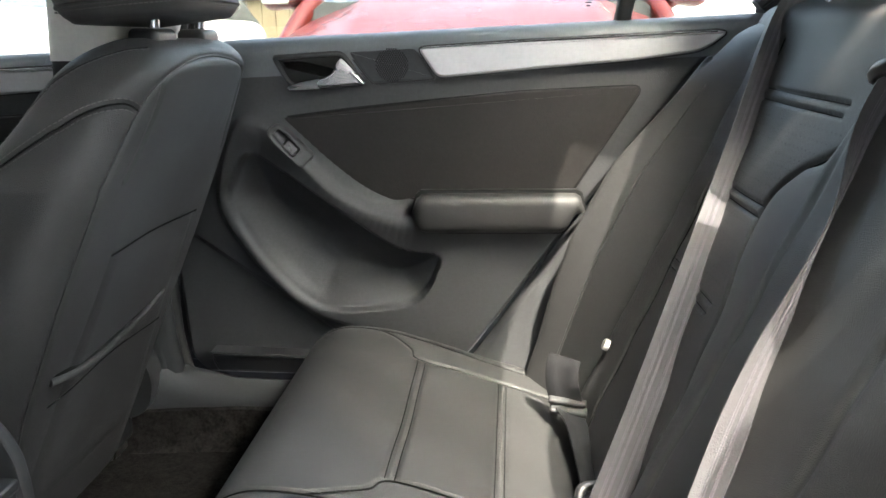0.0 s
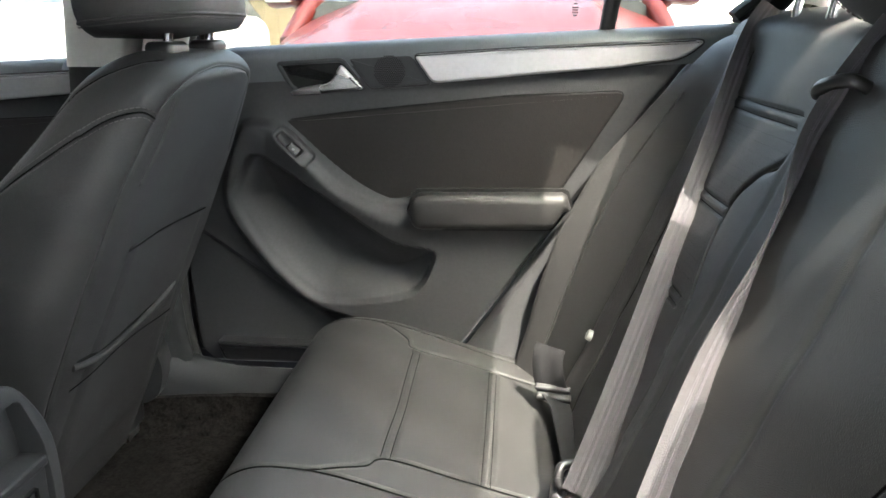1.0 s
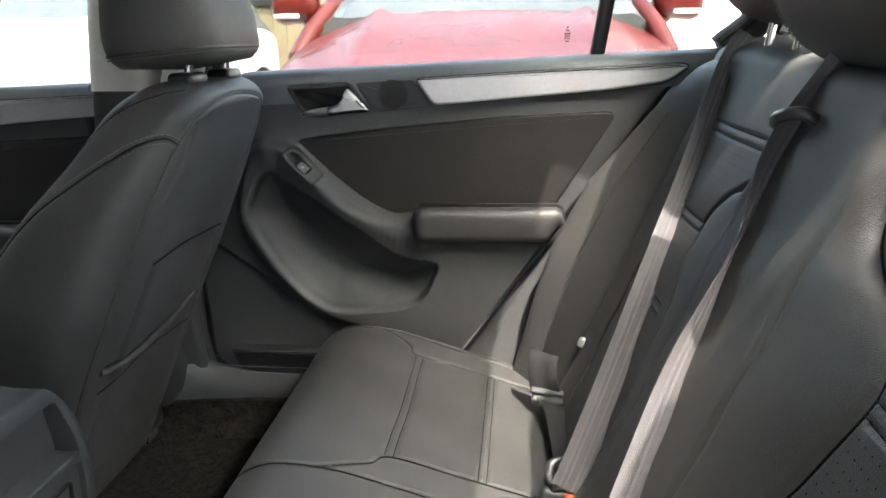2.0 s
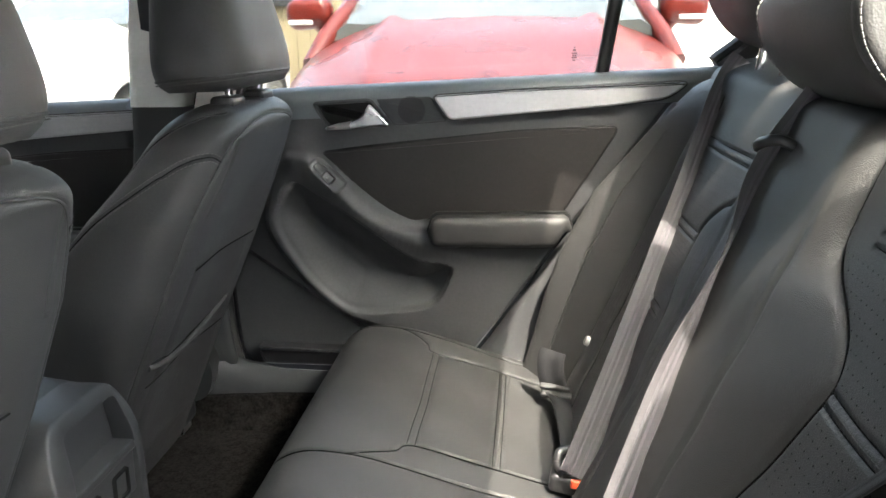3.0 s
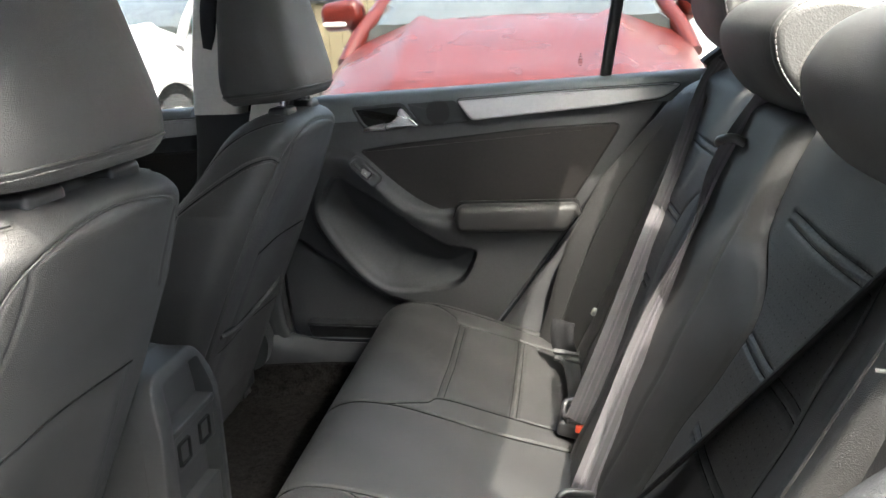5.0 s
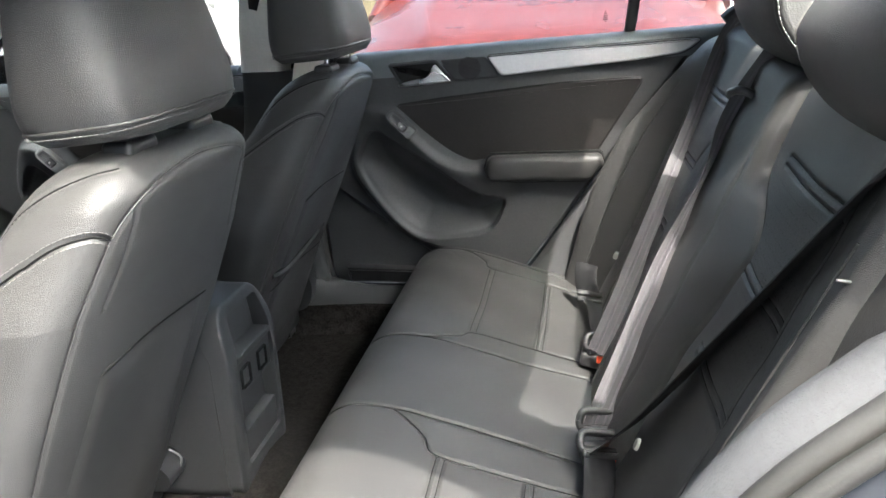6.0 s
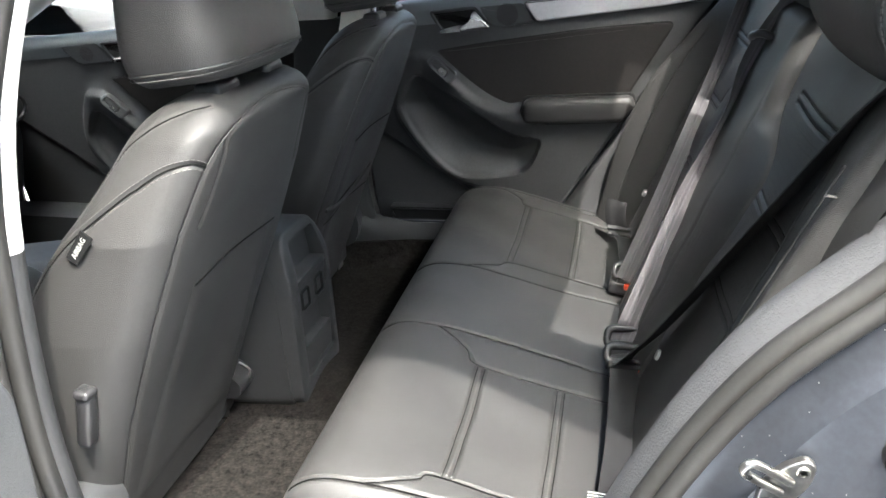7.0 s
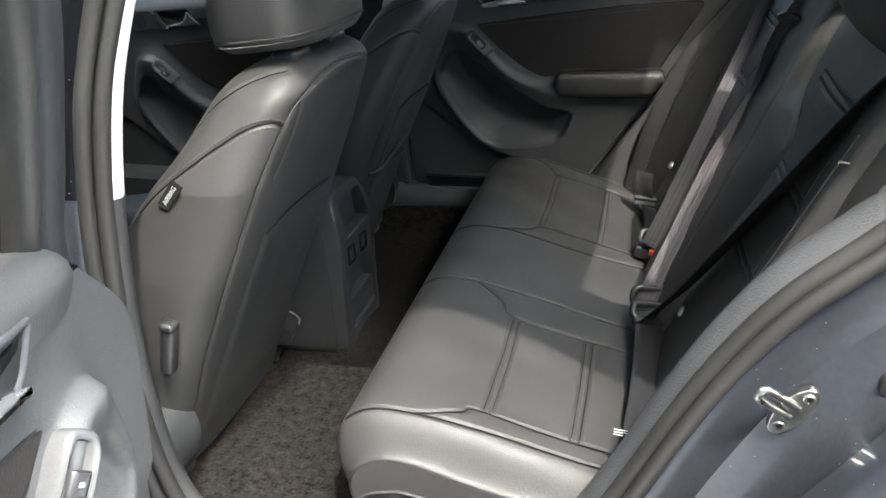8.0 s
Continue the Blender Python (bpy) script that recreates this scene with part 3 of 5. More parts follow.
def build_door(s, hinge, at, turn, label, xs=0.0, zs=0.0, edges=None, full=True):
    """A door on side s (1 or -1), whose trim is laid out shut and then turned about its hinge."""
    ob = thing("car_door", label, "car door", "doors of the car")
    hx, hy = hinge
    bx, bz = (0.0, 0.0) if full else (-0.020, -0.035)

    def place(x, z, d):
        return (x + xs - hx, s * (0.675 - d - 0.10 * (z - 0.93)) - hy, z + zs)

    front_x, rear = edges

    def f(u, v):
        z0 = 0.405
        top = belt_z(front_x + u * 0.8) - 0.006
        z = z0 + (top - z0) * v
        xr = np.interp(z, rear[0], rear[1])
        fx = front_x + 0.10 * ease(z, 0.86, 1.03) ** 1.6 + 0.05 * (1 - ease(z, 0.385, 0.465)) ** 1.5
        x = fx + (xr - fx) * u
        d = door_relief(x - bx, z - bz)
        rim = np.minimum(np.minimum(x - fx, xr - x), np.minimum(z - z0, 9))
        d = d - 0.02 * (1 - ease(rim, -0.002, 0.014))
        return np.stack([x + xs - hx, s * (0.675 - d - 0.10 * (z - 0.93)) - hy, z + zs], axis=1)

    skin = Skin(f)
    skin.mesh("trim_panel", 230, 170, PLASTIC_SOFT, ob, "moulded dark grey trim with a deep bin")
    # inner shell and painted outside
    ztop = lambda x: belt_z(x) + 0.005
    xr0 = lambda z: float(np.interp(z, rear[0], rear[1]))
    o = [(front_x - 0.07, 0.40)] + [(xr0(z) + 0.09, z) for z in (0.40, 0.50, 0.60, 0.70, 0.80, 0.90, 1.0)] + [(xr0(1.03) + 0.07, ztop(xr0(1.03))), (front_x - 0.04, ztop(front_x))]
    prism("inner_shell", o, place, -0.118, -0.088, 0.006, PAINT, ob, "painted door shell")
    o2 = [(front_x - 0.08, 0.28)] + [(xr0(z) + 0.11, z) for z in (0.28, 0.40, 0.50, 0.60, 0.70, 0.80, 0.90, 1.0)] + [(xr0(1.03) + 0.09, ztop(xr0(1.03))), (front_x - 0.06, ztop(front_x))]
    prism("outer_skin", o2, place, -0.10, -0.140, 0.02, PAINT, ob)
    # rounded top of the trim
    sec = [(-0.004, -0.040), (0.000, -0.016), (0.002, -0.006), (-0.002, 0.006), (-0.010, 0.014), (-0.022, 0.019), (-0.040, 0.021), (-0.058, 0.020), (-0.058, -0.04)]
    xe = xr0(1.03) + (0.085 if full and s > 0 else 0.0)
    rings = []
    for x in np.linspace(front_x + 0.095, xe, 40):
        e = 0.25 + 0.75 * math.sqrt(max(0.0, 1 - max(0.0, 1 - (x - front_x - 0.095) / 0.05) ** 2))
        rings.append([place(x, belt_z(x) - 0.012 + (dz + 0.012) * e, -0.028 + (d + 0.036) * e) for d, dz in sec])
    # far ledges get the paler copy with sky sheen in its colour
    loft("window_ledge", rings, LEDGE_SKYLIT if s > 0 else PLASTIC_SOFT, ob, "soft dark ledge under the window")
    # silver strip
    strip = rounded([(-0.108, 1.018), (0.05, 1.027), (0.20, 1.034), (0.352, 1.041), (0.366, 1.038), (0.345, 1.020), (0.325, 1.010), (0.228, 0.997), (0.07, 0.984), (-0.077, 0.971)], 0.012)
    prism("silver_strip", strip, place, 0.0, 0.0175, 0.004, SILVER, ob, "brushed silver strip")
    prism("strip_gap", inset([np.array(q) for q in strip], -0.0030), place, 0.0, 0.0125, 0.001, PLASTIC_BLACK, ob)
    # thin chrome bead added to stand for the highlight on the strip
    edge = [place(x, z, 0.0180) for x, z in spline([(-0.105, 1.0165), (0.05, 1.0255), (0.20, 1.0325), (0.350, 1.0395)], 8)]
    tube("strip_highlight", edge, 0.0011, CHROME, ob, "thin chrome bead for the highlight on the upper edge", n=6)
    # handle over a flat near-black plate that stands for its shaded recess
    bez = rounded([(-0.348, 1.007), (-0.228, 1.014), (-0.191, 0.960), (-0.305, 0.950), (-0.325, 0.963)], 0.012)
    if area(bez) < 0:
        bez = bez[::-1]
    inner = inset(bez, 0.006)
    n = len(bez)
    vs, fs = [], []
    for ring, d in ((inner, 0.002), (inset(bez, 0.0065), 0.0095), (inset(bez, 0.0075), 0.0092), (inset(bez, 0.009), 0.0088), (inset(bez, 0.012), 0.0085), (inset(bez, 0.018), 0.0085)):
        vs += [place(q[0], q[1], d) for q in ring]
    for k in range(5):
        for i in range(n):
            j = (i + 1) % n
            fs.append((k * n + i, k * n + j, (k + 1) * n + j, (k + 1) * n + i))
    fs.append(tuple(range(5 * n, 6 * n)))
    link("dish_shade", vs, fs, RECESS_SHADE, ob, "flat near-black plate for the shade in the handle recess")
    rim = [place(q[0], q[1], 0.009) for q in inset(bez, 0.0035)]
    tube("handle_bezel", rim + rim[:1], 0.0042, PLASTIC_GREY, ob, "grey rim of the handle dish")
    pull = [np.array(q) for q in spline([(-0.322, 0.9565), (-0.300, 0.964), (-0.268, 0.970), (-0.250, 0.978), (-0.240, 0.994), (-0.233, 1.001), (-0.226, 0.997), (-0.210, 0.980), (-0.197, 0.966), (-0.199, 0.959), (-0.230, 0.957), (-0.280, 0.953), (-0.315, 0.952)], 4, True)]
    prism("door_handle", pull, place, 0.0, 0.018, 0.006, SATIN, ob, "satin chrome pull handle")
    # loudspeaker grille
    spk = rounded([(-0.221, 1.013), (-0.113, 1.019), (-0.081, 0.970), (-0.184, 0.962)] if full else [(-0.480, 0.999), (-0.360, 1.007), (-0.318, 0.953), (-0.425, 0.944)], 0.008)
    cx, cz = (-0.150, 0.991) if full else (-0.398, 0.976)
    prism("speaker_gap", inset([np.array(q) for q in (spk if area(spk) > 0 else spk[::-1])], -0.003), place, 0.0, 0.0075, 0.001, PLASTIC_BLACK, ob)
    g = prism("speaker_grille", spk, place, 0.0, 0.010, 0.003, PLASTIC_GREY, ob, "perforated speaker grille")
    # near-black dots on the face stand for the shaded grille holes
    vs, fs = [], []
    for i in range(-8, 9):
        for k in range(-8, 9):
            x, z = cx + i * 0.0036 + (k % 2) * 0.0018, cz + k * 0.0031
            if math.hypot(x - cx, z - cz) < (0.026 if full else 0.021):
                c = len(vs)
                vs += [place(x + 0.0015 * math.cos(q), z + 0.0015 * math.sin(q), 0.0106) for q in np.arange(6) * math.pi / 3]
                fs.append(tuple(range(c, c + 6)))
    tagged(link("perforation", vs, fs, RECESS_SHADE, g, smooth=False), kind="stuff")
    # padded insert
    ins = rounded([(-0.345, 0.905), (-0.222, 0.921), (0.052, 0.949), (0.250, 0.9585), (0.141, 0.778), (-0.100, 0.775), (-0.150, 0.764), (-0.186, 0.768), (-0.235, 0.796), (-0.285, 0.846), (-0.325, 0.892)], 0.022)
    ins = ins if area(ins) > 0 else ins[::-1]
    prism("insert_gap", inset(ins, -0.0022), place, 0.0, 0.0072, 0.0005, RECESS_SHADE, ob)
    prism("padded_insert", ins, place, 0.0, 0.0092, 0.0025, VINYL, ob, "dark brown-black vinyl insert")
    # arm rest
    rings, gap = [], []
    for t in np.linspace(0, 1, 34):
        e = min(1.0, math.sqrt(1 - min(1, max(0, 1 - t / 0.09)) ** 2) if t < 0.09 else 1.0)
        e2 = math.sqrt(max(0.0, 1 - max(0.0, (t - 0.93) / 0.07) ** 2))
        k = max(0.03, min(e, e2))
        zc, hh = 0.750 + 0.004 * t, 0.033
        x0 = -0.122 + 0.275 * t
        ring, ring2 = [], []
        for q in np.arange(24) * math.pi / 12:
            ca, sa = math.cos(q), math.sin(q)
            zz = math.copysign(abs(ca) ** 0.55, ca)
            dd = 0.032 + 0.030 * math.copysign(abs(sa) ** 0.55, sa) * (0.4 + 0.6 * k)
            ring.append(place(x0 + 0.012 * zz * t, zc + hh * zz * k, dd))
            ring2.append(place(x0 * 1.02 + 0.012 * zz * t, zc + (hh + 0.0055) * zz * min(1, k + 0.05), min(dd, 0.030)))
        rings.append(ring)
        gap.append(ring2)
    loft("rest_gap", gap, RECESS_SHADE, ob)
    loft("arm_rest", rings, LEATHER, ob, "padded black arm rest")
    # window switch
    def along(a, b, d):
        # a along the ridge, downwards and to the rear; b across it
        ta, tb = np.array((0.70, -0.714)), np.array((0.714, 0.70))
        q = np.array((-0.351 + bx, 0.893 + bz)) + ta * a + tb * b
        d = d - 0.75 * b
        return place(q[0], q[1], d + 0.006 * math.sin(min(1, max(0, a / 0.08)) * math.pi))

    so = rounded([(0.0, -0.010), (0.016, -0.014), (0.082, -0.014), (0.082, 0.014), (0.016, 0.014), (0.0, 0.010)], 0.010, 6)
    si = rounded([(0.010, -0.006), (0.018, -0.008), (0.060, -0.008), (0.060, 0.008), (0.018, 0.008), (0.010, 0.006)], 0.005, 6)
    swb = dish("switch_plate", so, si, along, 0.0, 0.036, 0.022, PLASTIC_SOFT, ob, "grey window switch plate")
    prism("switch_button", rounded([(0.034, -0.007), (0.058, -0.007), (0.058, 0.007), (0.034, 0.007)], 0.003), along, 0.020, 0.037, 0.003, PLASTIC_BLACK, swb, "window switch")
    prism("switch_mark", rounded([(0.044, -0.0018), (0.048, -0.0018), (0.048, 0.0018), (0.044, 0.0018)], 0.0008), along, 0.034, 0.0374, 0.0003, LETTER, swb, "white window symbol")
    # lower tray
    tray = rounded([(-0.505, 0.425), (-0.30, 0.425), (-0.30, 0.462), (-0.515, 0.462)], 0.012)
    prism("tray_lip", tray, place, -0.02, 0.018, 0.008, PLASTIC_BLACK, ob, "black lip of the lower tray")
    prism("tray_edge", rounded([(-0.51, 0.472), (-0.30, 0.468), (-0.30, 0.460), (-0.51, 0.463)], 0.003), place, -0.02, 0.026, 0.004, PLASTIC, ob)
    # window
    lean = lambda x, z, d: place(x, z, d + 0.24 * max(0.0, z - 1.03))
    if full:
        g = 0.060 if s < 0 else 0.0
        top = spline([(-0.520 + g, 1.00), (-0.505 + g, 1.12), (-0.46 + g, 1.27), (-0.33 + g, 1.365), (-0.05, 1.385), (0.20, 1.345), (0.37, 1.26), (0.50, 1.13), (0.44, 1.05)], 8)
    else:
        top = spline([(0.245, 1.00), (0.27, 1.12), (0.31, 1.27), (0.34, 1.40), (0.0, 1.44), (-0.15, 1.42), (-0.55, 1.18), (-0.80, 1.02)], 8)
    rings, ring_r = [], []
    for i, q in enumerate(top):
        t = top[min(i + 1, len(top) - 1)] - top[max(i - 1, 0)]
        t = t / np.linalg.norm(t)
        e = np.array((t[1], -t[0]))
        rings.append([lean(*(q + e * a), d) for a, d in ((-0.006, -0.06), (-0.006, -0.020), (0.004, -0.011), (0.024, -0.010), (0.030, -0.016), (0.030, -0.06))])
        ring_r.append([lean(*(q + e * a), d) for a, d in ((0.029, -0.045), (0.029, -0.022), (0.034, -0.017), (0.042, -0.019), (0.047, -0.028), (0.046, -0.045))])
    loft("window_frame", rings, PLASTIC_MATT, ob, "dark grey window frame")
    loft("window_channel", ring_r, RUBBER, ob, "rubber glass channel")
    if full:
        rings = []
        for x, z in ((0.201, 1.045), (0.212, 1.14), (0.226, 1.25), (0.24, 1.35)):
            rings.append([lean(x + a, z, d) for a, d in ((0, -0.065), (0, -0.035), (0.004, -0.031), (0.020, -0.031), (0.024, -0.035), (0.024, -0.065))])
        loft("window_bar", rings, PLASTIC_BLACK, ob, "black dividing bar")
    o = [q for q in top]
    vs = [lean(q[0], q[1], -0.052) for q in o] + [lean(q[0], q[1], -0.056) for q in o]
    m = len(o)
    fs = [tuple(range(m)), tuple(range(m, 2 * m))[::-1]] + [(i, (i + 1) % m, m + (i + 1) % m, m + i) for i in range(m)]
    # dims only the view; without a shadow it lets daylight in undimmed
    w = link("window_pane", vs, fs, GLASS_DIMMING, ob, "side window glass with a tint added to dim the outside", smooth=False)
    w.visible_shadow = False
    if full and s == 1:
        # small maker's marks on the glass, as bars
        vs, fs = [], []
        for k, (wd, z) in enumerate(((0.003, 1.104), (0.006, 1.099), (0.011, 1.093), (0.009, 1.089), (0.011, 1.085), (0.006, 1.080))):
            c = len(vs)
            for a, b in ((-1, -1), (1, -1), (1, 1), (-1, 1)):
                vs.append(lean(0.160 + a * wd / 2, z + b * 0.0010, -0.0505))
            fs.append((c, c + 1, c + 2, c + 3))
        link("glass_mark", vs, fs, PLASTIC_BLACK, w, "small dark marks printed on the glass", smooth=False)
    ob.matrix_basis = Matrix.Translation(at) @ pose(0, 0, 0, 0, 0, turn)
    return ob


rings = []
for z in np.linspace(0.44, 1.03, 30):
    x = float(np.interp(z, [0.40, 0.523, 0.721, 0.863, 1.0, 1.04], [-0.08, 0.007, 0.141, 0.247, 0.345, 0.40]))
    rings.append([(x + 0.008, 0.72, z), (x + 0.008, 0.668, z), (x + 0.014, 0.658, z), (x + 0.050, 0.640, z), (x + 0.075, 0.618, z), (x + 0.12, 0.60, z), (x + 0.14, 0.72, z)])
loft("pillar_side_trim", rings, PLASTIC_SOFT, body, "grey plastic trim between door and bolster")

REAR_EDGE = ([0.40, 0.523, 0.721, 0.863, 1.0, 1.04], [-0.08, 0.007, 0.141, 0.247, 0.345, 0.40])
FRONT_EDGE = ([0.40, 1.04], [0.225, 0.225])
build_door(1, (-0.57, 0.80), (-0.57, 0.80, 0), 0, "shut rear door with grey trim, silver strip and arm rest", edges=(-0.570, REAR_EDGE))
build_door(-1, (-0.57, -0.80), (-0.525, -0.800, -0.060), -77.5, "wide open rear door with grey trim and silver handle", edges=(-0.545, REAR_EDGE))
build_door(1, (-0.57, 0.80), (-0.57, 0.80, 0), 0, "shut front passenger door with grey trim and silver handle", xs=-0.955, zs=-0.045, edges=(-0.80, FRONT_EDGE), full=False)
build_door(-1, (-0.57, -0.80), (-0.57, -0.80, 0), 0, "shut driver door with dark grey trim", xs=-0.955, zs=-0.045, edges=(-0.80, FRONT_EDGE), full=False)


# ---- rear bench ----
PROFILE = np.array([(0.21, 0.445), (0.15, 0.466), (0.10, 0.480), (0.05, 0.493), (0.0, 0.507), (-0.05, 0.522), (-0.10, 0.536), (-0.15, 0.549), (-0.20, 0.556), (-0.24, 0.556),
                    (-0.27, 0.545), (-0.290, 0.525), (-0.299, 0.495), (-0.295, 0.455), (-0.283, 0.41), (-0.270, 0.36)])
ARC = np.concatenate(([0], np.cumsum(np.linalg.norm(np.diff(PROFILE, axis=0), axis=1))))
ARC /= ARC[-1]
DENSE = np.array(spline([(*p, 0) for p in PROFILE], 10))[:, :2]
DARC = np.concatenate(([0], np.cumsum(np.linalg.norm(np.diff(DENSE, axis=0), axis=1))))
DARC /= DARC[-1]
CUSHION_Y = 0.675


def cushion_point(u, v):
    y = (2 * u - 1) * CUSHION_Y
    x, z = np.interp(v, DARC, DENSE[:, 0]), np.interp(v, DARC, DENSE[:, 1])
    a = np.abs(y)
    flat = ease(x, -0.30, -0.20)
    # dished seats, raised edges
    z = z - 0.010 * np.exp(-((a - 0.365) / 0.14) ** 2) * ease(x, -0.24, -0.10) + 0.006 * np.exp(-((a - 0.60) / 0.05) ** 2) * flat
    z = z + 0.006 * np.exp(-(a / 0.10) ** 2) * flat
    end = ease(a, 0.60, CUSHION_Y)
    z = z - 0.05 * end ** 2 * ease(z, 0.36, 0.54)
    x = x + 0.030 * end ** 2 * (1 - ease(x, -0.29, -0.10))
    # soft creases
    z = z + 0.0012 * np.sin(y * 37 + x * 21) * flat
    y = np.where(y < 0, -np.interp(a, [0, 0.128, 0.20, 0.545, 0.612, CUSHION_Y], [0, 0.128, 0.215, 0.502, 0.555, 0.604]), y)
    return np.stack([x, y, z], axis=1)


def cv(x):
    return float(np.interp(-x, -DENSE[:115, 0], DARC[:115]))


def cu_(y):
    return (y / CUSHION_Y + 1) / 2


bench = thing("rear_bench", "black leather rear bench with stitched cushion and raised middle backrest", "rear bench")
sk = Skin(cushion_point)
for s in (-1, 1):
    q = lambda pts: [(cu_(s * y), cv(x)) for x, y in pts]
    long_in = q([(-0.26, 0.128), (-0.15, 0.128), (0.0, 0.130), (0.15, 0.134)])
    front_in = [(cu_(s * 0.128), v) for v in (cv(-0.26), cv(-0.26) + 0.06, cv(-0.26) + 0.14, 0.97)]
    curve_in = q([(-0.178, 0.128), (-0.155, 0.140), (-0.115, 0.170), (-0.092, 0.200), (0.0, 0.200), (0.13, 0.200)])
    long_out = q([(-0.285, 0.612), (-0.18, 0.612), (0.0, 0.600), (0.13, 0.590)])
    curve_out = q([(-0.178, 0.612), (-0.150, 0.598), (-0.115, 0.570), (-0.098, 0.545), (0.0, 0.543), (0.13, 0.538)])
    for line in (long_in, front_in, curve_in, long_out, curve_out):
        sk.seam(line, 0.0036, 0.0040)
        sk.shade_cord(line, bench)
    tucks = (-0.095, 0.035) if s > 0 else (-0.083, 0.047)
    for x in tucks:
        for dx in (-0.006, 0.006):
            tuck = q([(x + dx, 0.205), (x + dx, 0.3), (x + dx, 0.45), (x + dx, 0.538)])
            sk.seam(tuck, 0.0045, 0.0034)
            sk.shade_cord(tuck, bench, 0.0030, 0.0007)
    sk.stitches("stitching", long_in, 0.005 * s, bench, sign=1)
    sk.stitches("stitching", long_out, -0.005 * s, bench, sign=1)
    sk.stitches("stitching", curve_in, 0.004 * s, bench, sign=1)
    sk.stitches("stitching", curve_out, -0.004 * s, bench, sign=1)
    for x in tucks:
        sk.stitches("stitching", q([(x, 0.208), (x, 0.3), (x, 0.45), (x, 0.535)]), 0.0, bench, sign=1, size=0.0009)
sk.mesh("cushion", 560, 260, LEATHER, bench, sign=1)
# side faces and base below the cushion
for s in (-1, 1):
    edge = [tuple(sk.point(0 if s < 0 else 1, v)) for v in np.linspace(0, 1, 60)]
    o = [(p[0], p[2]) for p in edge] + [(0.20, 0.36)]
    prism("cushion_side", o, lambda u, v, d: (u, s * d, v), 0.56, (CUSHION_Y if s > 0 else 0.604) - 0.0005, 0.004, LEATHER, bench)
edge = [sk.point(0, v) for v in np.linspace(0.05, 0.86, 50)]
tube("edge_piping", [(p[0] + (0.012 if p[0] < -0.2 else 0), -0.6055, p[2] - 0.055 + 0.03 * ease(-p[0], 0.22, 0.30)) for p in edge if p[2] > 0.44], 0.0028, LEATHER, bench)
prism("base", rounded([(0.30, 0.32), (0.30, 0.42), (-0.245, 0.42), (-0.235, 0.32)], 0.01), lambda u, v, d: (u, d, v), -0.64, 0.64, 0.01, CARPET, bench, "dark carpeted base")

CENTRE = ([0.46, 0.6, 0.72, 0.846, 0.90, 0.94, 1.10], [0.18, 0.18, 0.20, 0.245, 0.205, 0.135, 0.115])
BACK_Z = (0.44, 1.10)
CENTRE = [list(c) for c in zip(*[(p[0], p[1]) for p in spline([(z, y, 0) for z, y in zip(*CENTRE)], 8)])]


def back_point(u, v):
    y = (2 * u - 1) * 0.60
    a = np.abs(y)
    z = BACK_Z[0] + (BACK_Z[1] - BACK_Z[0]) * v
    x = 0.19 + 0.42 * (z - 0.55)
    cb = np.interp(z, CENTRE[0], CENTRE[1])
    rise = np.clip((cb - a) / np.maximum(cb - 0.100, 0.03), 0, 1)
    f = 0.024 * (1 - (1 - rise) ** 2.4) - 0.004 * np.exp(-((a - 0.104) / 0.007) ** 2) * ease(cb - a, 0.01, 0.05)
    f = f + 0.014 * np.exp(-((a - 0.49) / 0.05) ** 2) + 0.006 * np.exp(-((a - 0.33) / 0.10) ** 2)
    roll = ease(z, 1.03, 1.10)
    f = f - 0.14 * roll ** 2
    z = z - 0.02 * roll ** 2 + 0.03 * (y + 0.1)  * ease(z, 0.95, 1.08)
    f = f + 0.001 * np.sin(z * 60 + y * 17)
    return np.stack([x - f, y, z], axis=1)


back = bench
bk = Skin(back_point)
bu = lambda y: (y / 0.60 + 1) / 2
bv = lambda z: (z - BACK_Z[0]) / (BACK_Z[1] - BACK_Z[0])
for s in (-1, 1):
    rim = [(bu(s * (np.interp(z, *CENTRE) + 0.004)), bv(z)) for z in (0.46, 0.55, 0.65, 0.72, 0.78, 0.846, 0.875, 0.90, 0.94, 1.0, 1.04)]
    bk.seam(rim, 0.006, 0.0045, n=6)
    bk.shade_cord(rim, back, 0.0036, 0.0010, sign=-1)
    outer = [(bu(s * y), bv(z)) for y, z in ((0.43, 0.46), (0.435, 0.7), (0.445, 0.9), (0.44, 1.02))]
    bk.seam(outer, 0.0045, 0.0035)
    bk.shade_cord(outer, back, 0.002, 0.0011, sign=-1)
    for z in (0.736, 0.848, 0.962):
        for dz in (-0.006, 0.006):
            lo = 0.25 if z < 0.9 else 0.19
            tuck = [(bu(s * y), bv(z + dz + 0.006 * (y - lo))) for y in (lo, 0.32, 0.38, 0.432)]
            bk.seam(tuck, 0.0036, 0.0026)
            bk.shade_cord(tuck, back, 0.0024, 0.0006, sign=-1)
        bk.stitches("stitching", [(bu(s * y), bv(z)) for y in (0.26, 0.32, 0.38, 0.425)], 0.0, back, sign=-1, size=0.0007, mat=THREAD)
cover = bk.mesh("backrest_cover", 460, 320, LEATHER, back, sign=-1)
# flat near-black dots stand for the shaded holes
vs, fs = [], []
